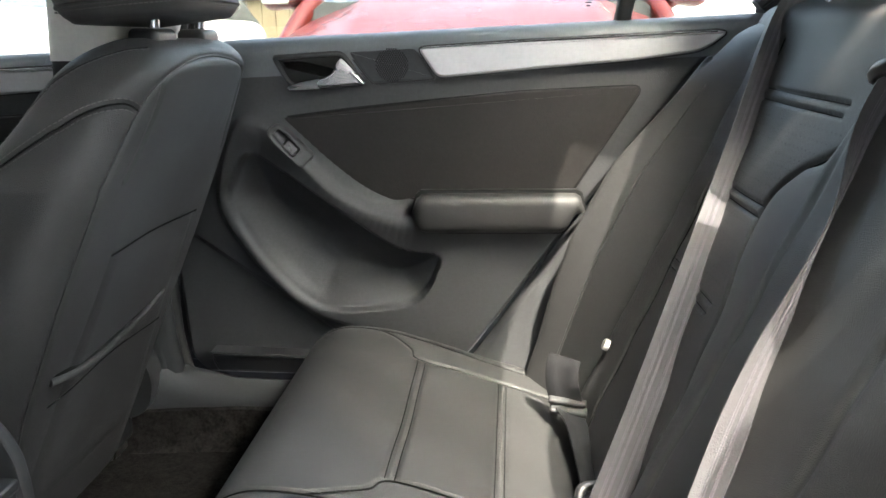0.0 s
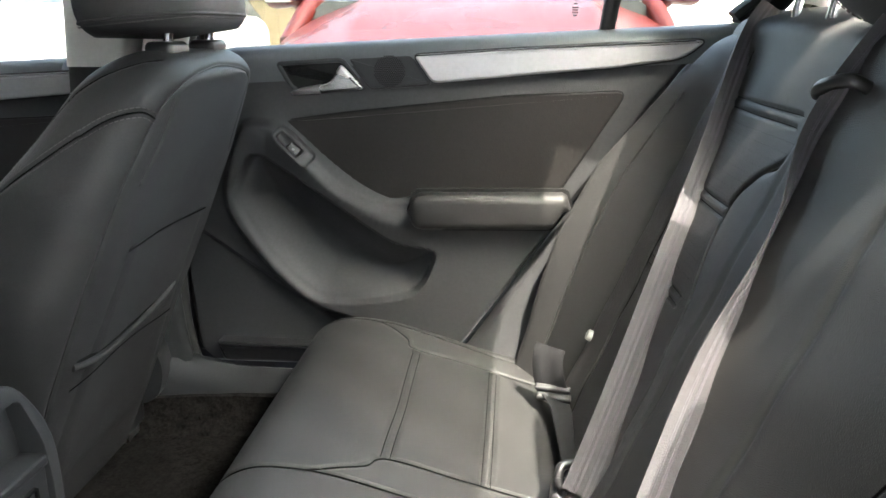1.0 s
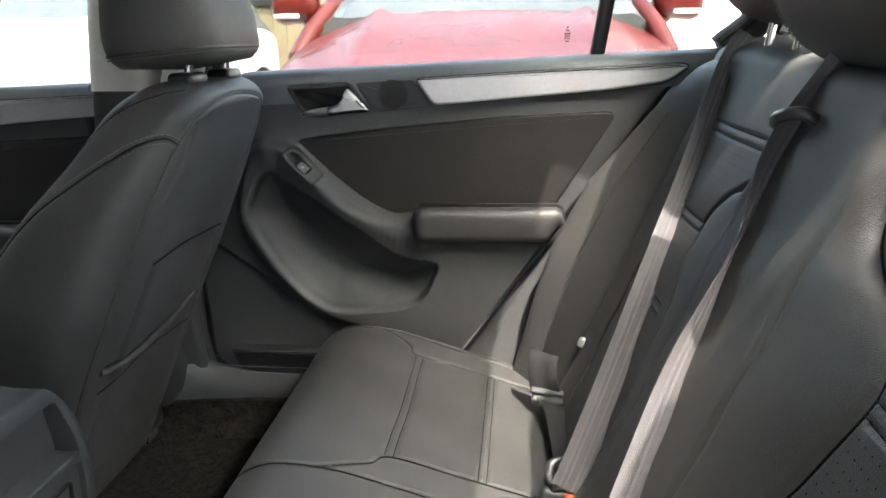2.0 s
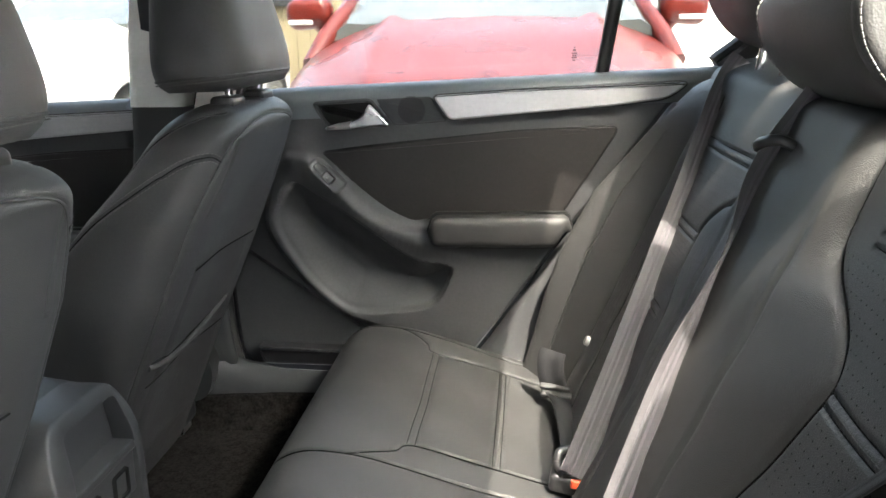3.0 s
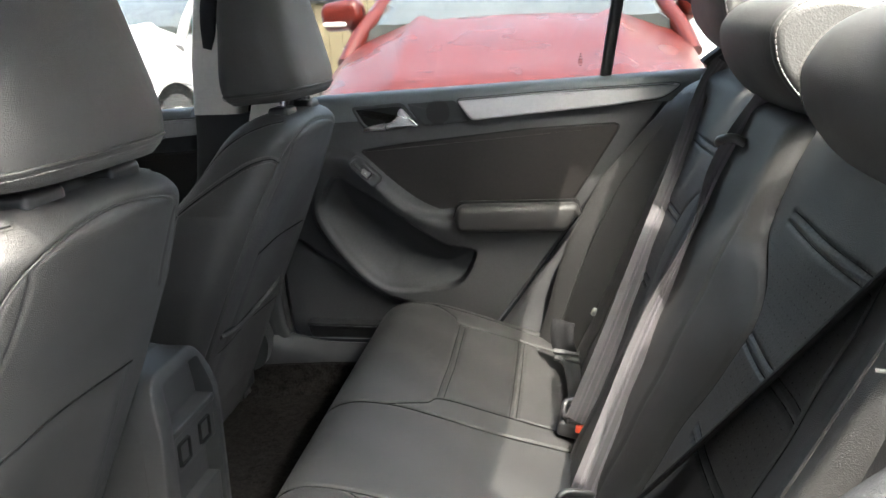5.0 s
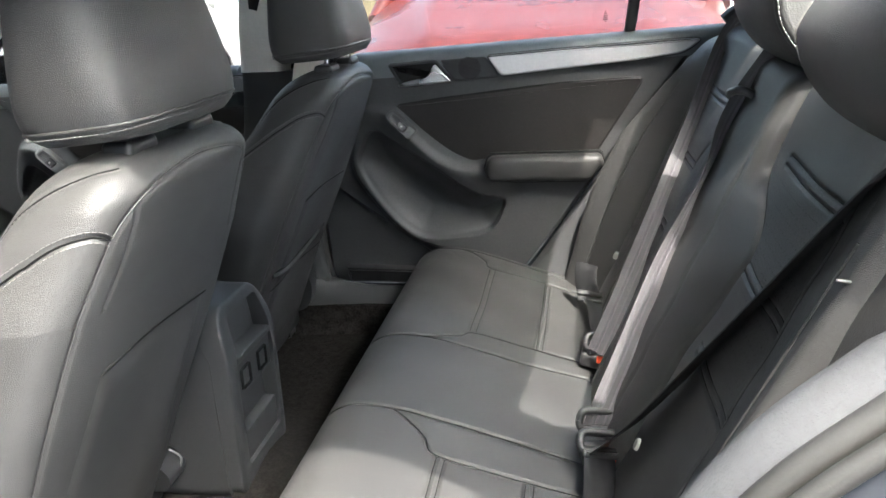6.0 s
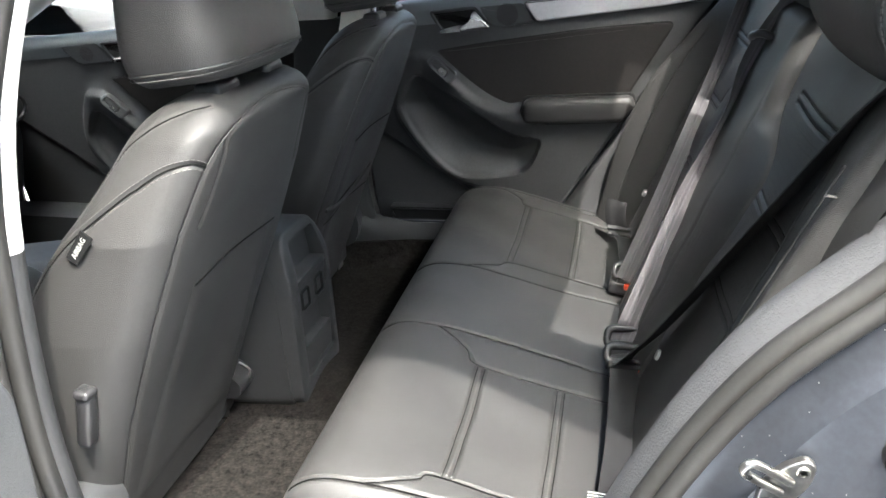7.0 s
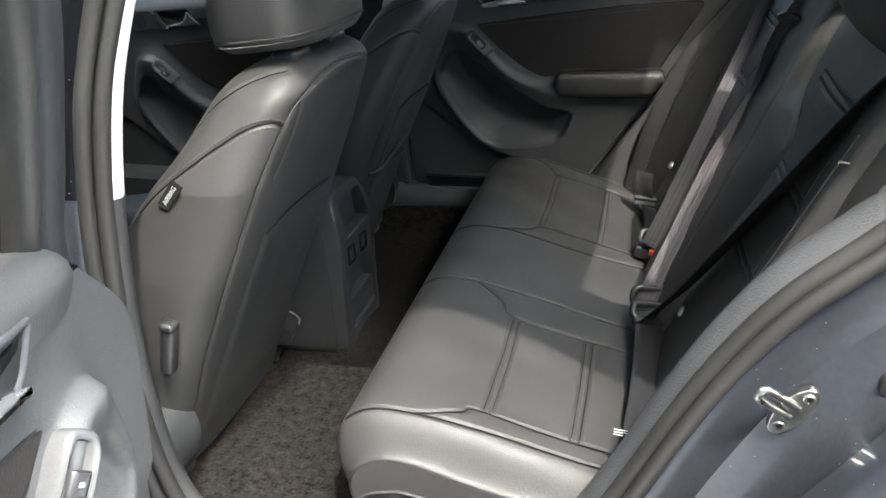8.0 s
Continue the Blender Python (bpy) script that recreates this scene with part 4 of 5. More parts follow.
for s in (-1, 1):
    for z in np.arange(0.765, 0.958, 0.011):
        if min(abs(z - q) for q in (0.848, 0.962)) < 0.014:
            continue
        for y in np.arange(float(np.interp(z, *CENTRE)) + 0.022, 0.425, 0.011):
            p, n = bk.point(bu(s * y), bv(z)), bk.normal(bu(s * y), bv(z)) * -1
            a = np.cross(n, (0, 0, 1.0))
            b = np.cross(a, n)
            c = len(vs)
            vs += [p + n * 0.0005 + 0.0010 * (math.cos(q) * a + math.sin(q) * b) for q in np.arange(6) * math.pi / 3]
            fs.append(tuple(range(c, c + 6)))
tagged(link("perforation", vs, fs, HOLLOW_SHADE, cover, smooth=False), kind="stuff")
prism("backrest_core", rounded([(0.22, 0.44), (0.42, 1.0), (0.50, 1.03), (0.54, 0.98), (0.36, 0.44)], 0.02), lambda u, v, d: (u, d, v), -0.60, 0.60, 0.01, PLASTIC_BLACK, back)
for y, z in ((0.495, 0.589), (-0.2195, 0.570)):
    m = pose(0.187 if y > 0 else 0.196, y, z, 0, -67, 0)
    rings = [[m @ Vector((r * math.cos(q), r * math.sin(q), h)) for q in np.arange(20) * math.pi / 10] for r, h in ((0.009, -0.012), (0.009, 0.001), (0.0078, 0.003), (0.0035, 0.0035))]
    tagged(loft("anchor_button", rings, WHITE), "small round white anchor marker between cushion and backrest", "button", "anchor markers")

BOLSTER_Z = [0.45, 0.552, 0.640, 0.727, 0.844, 0.963, 1.05, 1.10]
for s, edge, fronts in ((1, 0.608, [0.060, 0.090, 0.111, 0.138, 0.197, 0.296, 0.380, 0.425]), (-1, 0.545, [0.09, 0.142, 0.186, 0.228, 0.286, 0.344, 0.392, 0.42])):
    rings = []
    for z in np.linspace(0.455, 1.085, 64):
        xf = float(np.interp(z, BOLSTER_Z, fronts))
        pl = 0.19 + 0.42 * (z - 0.55)
        a = 0.455 if s > 0 else 0.425
        w = edge - a
        top = max(0.0, (z - 1.03) / 0.06) ** 2 * 0.08
        k = [(pl + 0.06, a - 0.01), (pl + 0.002, a), (pl - 0.005, a + 0.24 * w), (pl - 0.012, a + 0.44 * w), (pl * 0.62 + xf * 0.38 - 0.010, a + 0.64 * w), (pl * 0.18 + xf * 0.82 - 0.004, a + 0.82 * w),
             (xf, a + 0.93 * w), (xf + 0.012, edge), (xf + 0.05, edge + 0.006), (pl + 0.10, edge + 0.006)]
        ring = spline(k, 5)
        rings.append([(p[0] + top, s * p[1], z - 0.3 * top) for p in ring])
    bol = thing("side_bolster", "black leather side bolster beside the rear door", "bolster", "rear side bolsters")
    loft("bolster_cover", rings, LEATHER, bol)
    tube("piping", [r[22] for r in rings[4:52]], 0.0022, LEATHER, bol, n=6)
    if s < 0:
        tube("seam_notch", spline([(0.322, -0.540, 0.944), (0.332, -0.538, 0.942), (0.344, -0.531, 0.938)], 5), 0.0016, THREAD_LIT, bol, "short pale stitched notch", n=6)
    mid = [np.array(r[13]) for r in rings[30:54]]
    tube("crease", [p + np.array((-0.0005, 0, 0)) for p in mid], 0.0016, LEATHER, bol, n=6)


def build_rear_headrest(x, y, z, w, label, low=1.0):
    ob = thing("rear_headrest", label, "headrest", "rear headrests")
    m = pose(x, y, z, 0, 14, 0)
    prof = spline([(-0.095, 0.005), (-0.080, 0.045), (-0.045, 0.072), (0.0, 0.080), (0.05, 0.070), (0.078, 0.03), (0.08, -0.03), (0.06, -0.072), (0.02, -0.088), (-0.03, -0.080), (-0.070, -0.052), (-0.090, -0.022)], 6, True)
    prof = [np.array((p[0], p[1] * (low if p[1] > 0 else 1.0))) for p in prof]
    rings = []
    for t in np.linspace(-1, 1, 26):
        k = 1 - 0.11 * abs(t) ** 6 - 0.05 * abs(t) ** 2
        rings.append([m @ Vector((p[0] * k, t * w / 2, p[1] * k)) for p in prof])
    loft("cushion", rings, LEATHER, ob)
    for s in (-1, 1):
        side = [p * 0.88 for p in np.array(prof)]
        o = [np.array((p[0], p[1])) for p in side]
        prism("side_panel", o, lambda u, v, d: m @ Vector((u, s * d, v)), w / 2 - 0.01, w / 2 + 0.006, 0.012, LEATHER_INSERT, ob, "grained leather side panel")
        pts = [np.array(m @ Vector((p[0] * 0.86, s * (w / 2 + 0.0062), p[1] * 0.86))) for p in prof] 
        pts.append(pts[0])
        nor = [np.array(m.to_3x3() @ Vector((0, s, 0)))] * len(pts)
        stitch_row("stitching", pts, nor, 0.0, ob, THREAD_LIT, 0.0065, 0.0020)
    for dy in (-0.06, 0.06):
        tube("post", [m @ Vector((0.01, dy, -0.07)), m @ Vector((0.02, dy, -0.16))], 0.006, CHROME, ob)
    return ob


build_rear_headrest(0.427, 0.015, 1.137, 0.29, "black leather middle headrest with grained grey side panels", 0.70)
build_rear_headrest(0.440, 0.365, 1.190, 0.29, "black leather headrest above the far rear seat")
build_rear_headrest(0.437, -0.355, 1.100, 0.30, "black leather headrest above the near rear seat")


# ---- front seats ----
SEAT_Z = [0.36, 0.45, 0.60, 0.75, 0.88, 0.96, 1.0, 1.035]
REAR_X = [-0.610, -0.575, -0.512, -0.443, -0.385, -0.350, -0.332, -0.322]
THICK = [0.17, 0.18, 0.195, 0.190, 0.165, 0.145, 0.135, 0.125]
HALF = [0.195, 0.225, 0.240, 0.240, 0.225, 0.193, 0.172, 0.155]


SEAT_ANGLE = np.linspace(0, 2 * math.pi, 4001)
_a = np.sign(np.cos(SEAT_ANGLE)) * np.abs(np.cos(SEAT_ANGLE)) ** (2 / 5.0) * 0.22
_b = np.sign(np.sin(SEAT_ANGLE)) * np.abs(np.sin(SEAT_ANGLE)) ** (2 / 3.2) * 0.075
SEAT_ARC = np.concatenate(([0], np.cumsum(np.hypot(np.diff(_a), np.diff(_b)))))
SEAT_ARC /= SEAT_ARC[-1]


def build_front_seat(yc, s, label, dx=0.0):
    """s: the side on which its door is."""
    ob = thing("front_seat", label, "car seat", "front seats")

    def f(u, v):
        z = 0.36 + 0.675 * v
        rx, th, hw = (np.interp(z, SEAT_Z, a) for a in (REAR_X, THICK, HALF))
        k = np.sqrt(np.clip(1 - np.clip((z - 0.985) / 0.052, 0, 1) ** 2.2, 0.0, 1)) * 0.999 + 0.001
        q = np.interp(np.mod(u, 1.0), SEAT_ARC, SEAT_ANGLE)
        ca, sa = np.cos(q), np.sin(q)
        pa, pb = 2 / 5.0, 2 / 3.2
        yy = np.sign(ca) * np.abs(ca) ** pa * hw * (0.55 + 0.45 * k)
        bb = np.sign(sa) * np.abs(sa) ** pb * th / 2 * k
        # bolsters at the front edges, hollow back panel behind
        edge = np.exp(-((np.abs(yy) - 0.205) / 0.05) ** 2)
        bb = bb - np.where(sa < 0, 0.03 * edge * ease(z, 0.45, 0.6) * (1 - ease(z, 0.80, 0.97)), 0)
        bb = bb - np.where(sa > 0, 0.012 * np.exp(-(yy / 0.11) ** 2) * ease(z, 0.42, 0.55) * (1 - ease(z, 0.85, 0.95)), 0)
        x = rx - th / 2 + bb
        return np.stack([x, yc + s * yy, z + 0.02 * ca * 0], axis=1)

    sk = Skin(f)
    g = -1 if s > 0 else 1
    vz = lambda z: (z - 0.36) / 0.675
    # angle 0 is the door side, a quarter turn the rear face, a half turn the tunnel side
    rear_d = [(0.085, vz(0.37)), (0.082, vz(0.55)), (0.080, vz(0.75)), (0.080, vz(0.90)), (0.083, vz(0.962)), (0.100, vz(0.990)), (0.14, vz(1.005)), (0.20, vz(1.012)), (0.25, vz(1.014))]
    rear_t = [(0.5 - a, b) for a, b in rear_d]
    side_d = [(0.081, vz(0.958)), (0.05, vz(0.968)), (0.015, vz(0.958)), (-0.02, vz(0.918)), (-0.05, vz(0.855)), (-0.065, vz(0.745)), (-0.07, vz(0.62)), (-0.07, vz(0.50))]
    side_t = [(0.5 - a, b) for a, b in side_d]
    top_d = [(0.055, vz(1.026)), (0.01, vz(1.022)), (-0.03, vz(1.006)), (-0.06, vz(0.965)), (-0.075, vz(0.90))]
    top_t = [(0.5 - a, b) for a, b in top_d]
    dart_d = [(0.098, vz(0.988)), (0.110, vz(0.965)), (0.114, vz(0.92)), (0.111, vz(0.88))]
    dart_t = [(0.5 - a, b) for a, b in dart_d]
    for line in (rear_d, rear_t):
        sk.seam(line, 0.0030, 0.0034)
        q = sk.line(line, 12)
        tube("piping", [sk.point(a[0], a[1]) + g * sk.normal(a[0], a[1]) * -0.0016 for a in q], 0.0014, LEATHER, ob, n=6)
    for line in (side_d, side_t):
        sk.seam(line, 0.0030, 0.0034)
    for line in (top_d, top_t, dart_d, dart_t):
        sk.seam(line, 0.0026, 0.0030)
    for line in (rear_d, rear_t, side_d, side_t, top_d, top_t):
        sk.shade_cord(line, ob, 0.0013, 0.0010, sign=g)
    for line in (side_d, side_t):
        sk.stitches("stitching", line, 0.0055, ob, sign=g, size=0.0013, mat=THREAD_LIT)
        sk.stitches("stitching", line, -0.0055, ob, sign=g, size=0.0013, mat=THREAD_LIT)
    for line in (top_d, top_t):
        sk.stitches("stitching", line, 0.005, ob, sign=g, size=0.0013, mat=THREAD_LIT)
    sk.mesh("backrest", 380, 330, LEATHER, ob, wrap=True, sign=g, caps=True)
    # map pocket on the rear face
    def rear(yy, z, d):
        q = np.interp(z, SEAT_Z, REAR_X) - 0.012 * math.exp(-(yy / 0.11) ** 2) * ease(z, 0.42, 0.55) * (1 - ease(z, 0.85, 0.95))
        flat = 1 - abs(yy / np.interp(z, SEAT_Z, HALF)) ** 5
        return (q + d - 0.02 * (1 - max(flat, 0)) - 0.006, yc + yy, z)

    vs, nx, nz = [], 24, 24
    for i in range(nx + 1):
        t = i / nx
        for k in range(nz + 1):
            z = 0.43 + (0.786 + 0.004 * math.cos(6 * t) - 0.43) * k / nz
            yy = (2 * t - 1) * (0.158 - 0.030 * k / nz)
            e = min(1, 14 * min(t, 1 - t, 0.01 + k / nz), 10 * (1 - k / nz) + 0.55)
            vs.append(rear(yy, z, 0.004 + 0.006 * e))
    m = len(vs)
    vs += [(p[0] - 0.006, p[1], p[2]) for p in vs]
    fs = []
    for i in range(nx):
        for k in range(nz):
            a, b, c, d = i * (nz + 1) + k, (i + 1) * (nz + 1) + k, (i + 1) * (nz + 1) + k + 1, i * (nz + 1) + k + 1
            fs += [(a, b, c, d), (m + a, m + d, m + c, m + b)]
    for i in range(nx):
        a, b = i * (nz + 1) + nz, (i + 1) * (nz + 1) + nz
        fs.append((a, b, m + b, m + a))
    for k in range(nz):
        for a, b in ((k, k + 1), (nx * (nz + 1) + k + 1, nx * (nz + 1) + k)):
            fs.append((a, b, m + b, m + a))
    pocket = link("map_pocket", vs, fs, LEATHER, ob, "flat leather map pocket panel")
    tube("pocket_hem", [rear((2 * t - 1) * 0.127, 0.786, 0.0085) for t in np.linspace(0, 1, 20)], 0.0012, HOLLOW_SHADE, pocket, n=6)
    if s > 0:
        sag = lambda yy: float(np.interp(yy, [-0.18, -0.12, -0.05, 0.01, 0.05, 0.085, 0.115], [0.641, 0.633, 0.628, 0.632, 0.642, 0.655, 0.670]))
        lip = [rear(-0.172 + 0.285 * t, sag(-0.172 + 0.285 * t), 0.004 + 0.011 * math.sin(math.pi * t) ** 0.4) for t in np.linspace(0, 1, 30)]
        tube("pocket_edge", lip, 0.0055, LEATHER, pocket, "sagging elastic edge of the pocket")
        # near-black tube along the lip paints in the shade of the open pocket
        tube("pocket_shade", [(p[0] - 0.003, p[1], p[2] + 0.0065) for p in lip], 0.0035, HOLLOW_SHADE, pocket, "near-black tube for the shade in the pocket mouth")
        tube("pocket_seam", [rear(-0.172 + 0.30 * t, 0.607 + 0.004 * t, 0.0105) for t in np.linspace(0, 1, 20)], 0.0010, HOLLOW_SHADE, pocket, n=6)
    # headrest on two posts
    hm = pose(-0.410, yc, 1.172 - (0.008 if s < 0 else 0.0), 0, -5, 0)
    rings = []
    for t in np.linspace(-1, 1, 30):
        h = 0.125
        e = abs(t)
        k = (1 - e ** 5) ** (1 / 5) if e < 1 else 0.02
        w = 0.153 - 0.040 * (t * 0.5 + 0.5) ** 1.3
        th = 0.088 - 0.040 * (t * 0.5 + 0.5)
        ring = []
        for q in np.arange(48) * 2 * math.pi / 48:
            ca, sa = math.cos(q), math.sin(q)
            ring.append(hm @ Vector((th * k * math.copysign(abs(sa) ** 0.62, sa), w * k * math.copysign(abs(ca) ** 0.5, ca), t * h)))
        rings.append(ring)
    loft("headrest", rings, LEATHER, ob)
    low = [np.array(p) for p in rings[3]] + [np.array(rings[3][0])]
    tube("headrest_piping", low, 0.0022, LEATHER, ob)
    cen = np.mean(low, axis=0)
    stitch_row("stitching", low, [(p - cen) / np.linalg.norm(p - cen) for p in low], 0.006, ob, THREAD_LIT, 0.0055, 0.0014, lift=0.001)
    for dy in (-0.068, 0.068):
        a, b = hm @ Vector((0.026, dy, -0.11)), Vector((-0.378, yc + dy, 1.00))
        tube("headrest_post", [a, (a + b) / 2, b], 0.0065, CHROME, ob, "chrome post", n=12)
        block("post_collar", (0.036, 0.060, 0.024), pose(-0.378, yc + dy, 1.034), PLASTIC_BLACK, ob, r=0.008)
    # cushion, base and side cover
    rings = [[(p[0] - 0.84, yc + p[1], 0.52 + p[2] + 0.03 * (-p[0])) for p in r] for r in box_rings((0.52, 0.50, 0.20), 4.5, 4.0)]
    loft("seat_cushion", rings, LEATHER, ob)
    block("seat_base", (0.50, 0.42, 0.10), pose(-0.86, yc, 0.405), PLASTIC_BLACK, ob, r=0.02)
    block("seat_rail", (0.50, 0.05, 0.05), pose(-0.87, yc - 0.17, 0.365), STEEL, ob, r=0.008)
    block("seat_rail", (0.50, 0.05, 0.05), pose(-0.87, yc + 0.17, 0.365), STEEL, ob, r=0.008)
    cov = rounded([(-1.02, 0.42), (-0.64, 0.39), (-0.575, 0.41), (-0.560, 0.47), (-0.580, 0.525), (-0.65, 0.545), (-1.02, 0.49)], 0.05)
    prism("side_cover", cov, lambda u, v, d: (u, yc + s * d, v), 0.19, 0.278, 0.034, PLASTIC, ob, "rounded dark plastic side cover")
    prism("hinge_cover", rounded([(-0.63, 0.40), (-0.575, 0.405), (-0.565, 0.43), (-0.59, 0.46), (-0.64, 0.46)], 0.015), lambda u, v, d: (u, yc - s * d, v), 0.16, 0.222, 0.010, PLASTIC_BLACK, ob)
    tube("lock_wire", spline([(-0.585, yc - s * 0.20, 0.46), (-0.568, yc - s * 0.205, 0.44), (-0.575, yc - s * 0.19, 0.415)], 5), 0.0022, STEEL, ob)
    if s < 0:
        # release lever and sewn-in tag on the door side
        lm = pose(-0.545, yc - 0.246, 0.648, 0, 14, 0)
        block("release_lever", (0.022, 0.024, 0.085), lm, PLASTIC_BLACK, ob, "black release lever", r=0.010)
        block("lever_cap", (0.0225, 0.026, 0.014), pose(-0.535, yc - 0.248, 0.690, 0, 14, 0), PLASTIC_BLACK, ob, r=0.009)
    ob.location = (dx, 0, 0)
    return ob


build_front_seat(-0.345, -1, "black leather driver seat with stitched back and headrest", dx=0.015)
build_front_seat(0.375, 1, "black leather passenger seat with map pocket and headrest")

# ---- console, dashboard ----
console = thing("centre_console", "dark plastic centre console with rear tray and sockets", "console")
rings = []
for x, zt, h in ((-1.25, 0.60, 0.105), (-1.0, 0.63, 0.105), (-0.75, 0.685, 0.105), (-0.58, 0.700, 0.103), (-0.52, 0.694, 0.100), (-0.490, 0.672, 0.098), (-0.472, 0.63, 0.097), (-0.462, 0.56, 0.097), (-0.458, 0.45, 0.097), (-0.458, 0.44, 0.097)):
    o = rounded([(-h - 0.012, 0.345), (h + 0.012, 0.345), (h, zt - 0.05), (h - 0.03, zt), (-h + 0.03, zt), (-h, zt - 0.05)], 0.03, 6)
    rings.append([(x + (0.0 if x < -0.5 else 0.02 * (zt - p[1])), p[0] - 0.015, p[1]) for p in o])
loft("body", rings[:6], PLASTIC, console)
def rear_plane(u, v, d):
    return (d - 0.459 - 0.55 * max(0, v - 0.60) ** 1.35 - 0.02 * max(0, 0.60 - v), u, v)


face_out = rounded([(-0.118, 0.348), (0.088, 0.348), (0.086, 0.56), (0.080, 0.64), (0.055, 0.695), (-0.085, 0.695), (-0.110, 0.64), (-0.116, 0.56)], 0.03, 6)
face_in = rounded([(-0.078, 0.392), (0.066, 0.392), (0.068, 0.56), (0.062, 0.62), (0.052, 0.672), (-0.064, 0.672), (-0.074, 0.62), (-0.080, 0.56)], 0.008, 6)
dish("rear_frame", face_out, face_in, rear_plane, -0.06, 0.004, -0.045, PLASTIC, console)
prism("tray_lip", rounded([(-0.077, 0.586), (0.066, 0.586), (0.065, 0.600), (-0.076, 0.600)], 0.003), rear_plane, -0.045, 0.002, 0.003, PLASTIC, console, "lip of the open tray")
sp = prism("socket_plate", rounded([(-0.077, 0.522), (0.066, 0.522), (0.066, 0.584), (-0.077, 0.584)], 0.004), rear_plane, -0.045, -0.003, 0.002, PLASTIC, console, "plate with sockets")
for y in (-0.044, 0.026):
    so = rounded([(y - 0.019, 0.531), (y + 0.019, 0.531), (y + 0.019, 0.572), (y - 0.019, 0.572)], 0.006)
    dish("socket", so, inset(so, 0.004), rear_plane, -0.01, 0.001, -0.012, HOLLOW_SHADE, sp, "black power socket")
    for e in (-0.007, 0.007):
        prism("contact", rounded([(y + e - 0.003, 0.545), (y + e + 0.003, 0.545), (y + e + 0.003, 0.558), (y + e - 0.003, 0.558)], 0.001), rear_plane, -0.013, -0.004, 0.001, STEEL, sp)
prism("flap", rounded([(-0.076, 0.394), (0.065, 0.394), (0.066, 0.452), (-0.077, 0.452)], 0.004), rear_plane, -0.045, -0.002, 0.003, PLASTIC, console, "flap of the lower compartment")
prism("bin_back", rounded([(-0.077, 0.452), (0.066, 0.452), (0.066, 0.522), (-0.077, 0.522)], 0.004), rear_plane, -0.045, -0.026, 0.002, PLASTIC, console)

dash = thing("dashboard", "dark grey dashboard with round air vents", "dashboard")
rings = []
for y in np.linspace(-0.68, 0.68, 30):
    e = (y / 0.68) ** 6
    rings.append([(-1.58 - 0.12 * e, y, 0.55), (-1.54 - 0.12 * e, y, 0.70), (-1.53 - 0.13 * e, y, 0.82), (-1.56 - 0.12 * e, y, 0.885), (-1.62 - 0.06 * e, y, 0.930), (-1.67, y, 0.965), (-1.76, y, 0.965), (-1.76, y, 0.5)])
loft("dash_top", rings, PLASTIC, dash)
for y in (-0.58, -0.10, 0.10, 0.58):
    c = [np.array((-1.524 - 0.125 * (y / 0.68) ** 6, y + 0.045 * math.cos(q), 0.80 + 0.035 * math.sin(q))) for q in np.arange(25) * math.pi / 12]
    tube("vent_ring", c, 0.006, PLASTIC_BLACK, dash)
wheel = thing("steering_wheel", "black leather steering wheel", "steering wheel")
wm = pose(-1.12, -0.36, 0.86, 0, -65, 0)
tube("rim", [wm @ Vector((0.185 * math.cos(q), 0.185 * math.sin(q), 0)) for q in np.arange(49) * math.pi / 24], 0.016, LEATHER, wheel, n=12)
block("hub", (0.13, 0.15, 0.05), wm, PLASTIC, wheel, r=0.02)
tube("column", [wm @ Vector((0, 0, 0)), wm @ Vector((0, 0, -0.40))], 0.04, PLASTIC, wheel)

# ---- belts ----
def striped_webbing(path, across, parent):
    """A grey strap with lighter woven lines along it."""
    strap = ribbon("webbing", path, across, 0.046, 0.0022, WEBBING, parent)
    p = [np.array(q, float) for q in path]
    for off in (-0.0125, -0.0055, 0.0055, 0.0125):
        line = []
        for i in range(len(p)):
            t = p[min(i + 1, len(p) - 1)] - p[max(i - 1, 0)]
            t /= np.linalg.norm(t)
            a = np.array(across[i] if len(np.shape(across)) == 2 else across, float)
            a -= t * a.dot(t)
            line.append(p[i] + a / np.linalg.norm(a) * off)
        ribbon("woven_line", line, across, 0.0030, 0.0028, WEBBING_STRIPE, strap)
    return strap


def belt_tongue(parent, m, label):
    """A black tongue: a slotted loop for the strap over a flat plate."""
    outline = rounded([(-0.034, -0.006), (0.034, -0.006), (0.030, 0.022), (-0.030, 0.022)], 0.012)
    ring = [m @ Vector((q[0], q[1], 0)) for q in outline]
    loop = tube("tongue", ring + ring[:1], 0.0062, PLASTIC_BLACK, parent, label, n=10)
    block("tongue_grip", (0.064, 0.014, 0.016), m @ pose(0, -0.012, 0), PLASTIC_BLACK, loop, r=0.006)
    block("tongue_plate", (0.022, 0.034, 0.003), m @ pose(0, -0.034, 0), STEEL, loop, "steel tongue plate", r=0.0012)
    return loop


right_belt = thing("seat_belt", "grey seat belt buckled across the far rear seat", "seat belt", "seat belts")
p = spline([(0.425, 0.505, 1.085), (0.385, 0.455, 1.035), (0.330, 0.390, 0.90), (0.272, 0.315, 0.775), (0.208, 0.235, 0.635), (0.160, 0.178, 0.535), (0.148, 0.165, 0.512)], 10)
striped_webbing(p, (1.0, 0.15, -0.25), right_belt)
p = spline([(0.134, 0.461, 0.500), (0.148, 0.425, 0.489), (0.155, 0.33, 0.484), (0.158, 0.25, 0.486), (0.160, 0.185, 0.492)], 10)
ribbon("lap_webbing", p, (0.95, 0.1, -0.30), 0.046, 0.0022, WEBBING_DARK, right_belt)
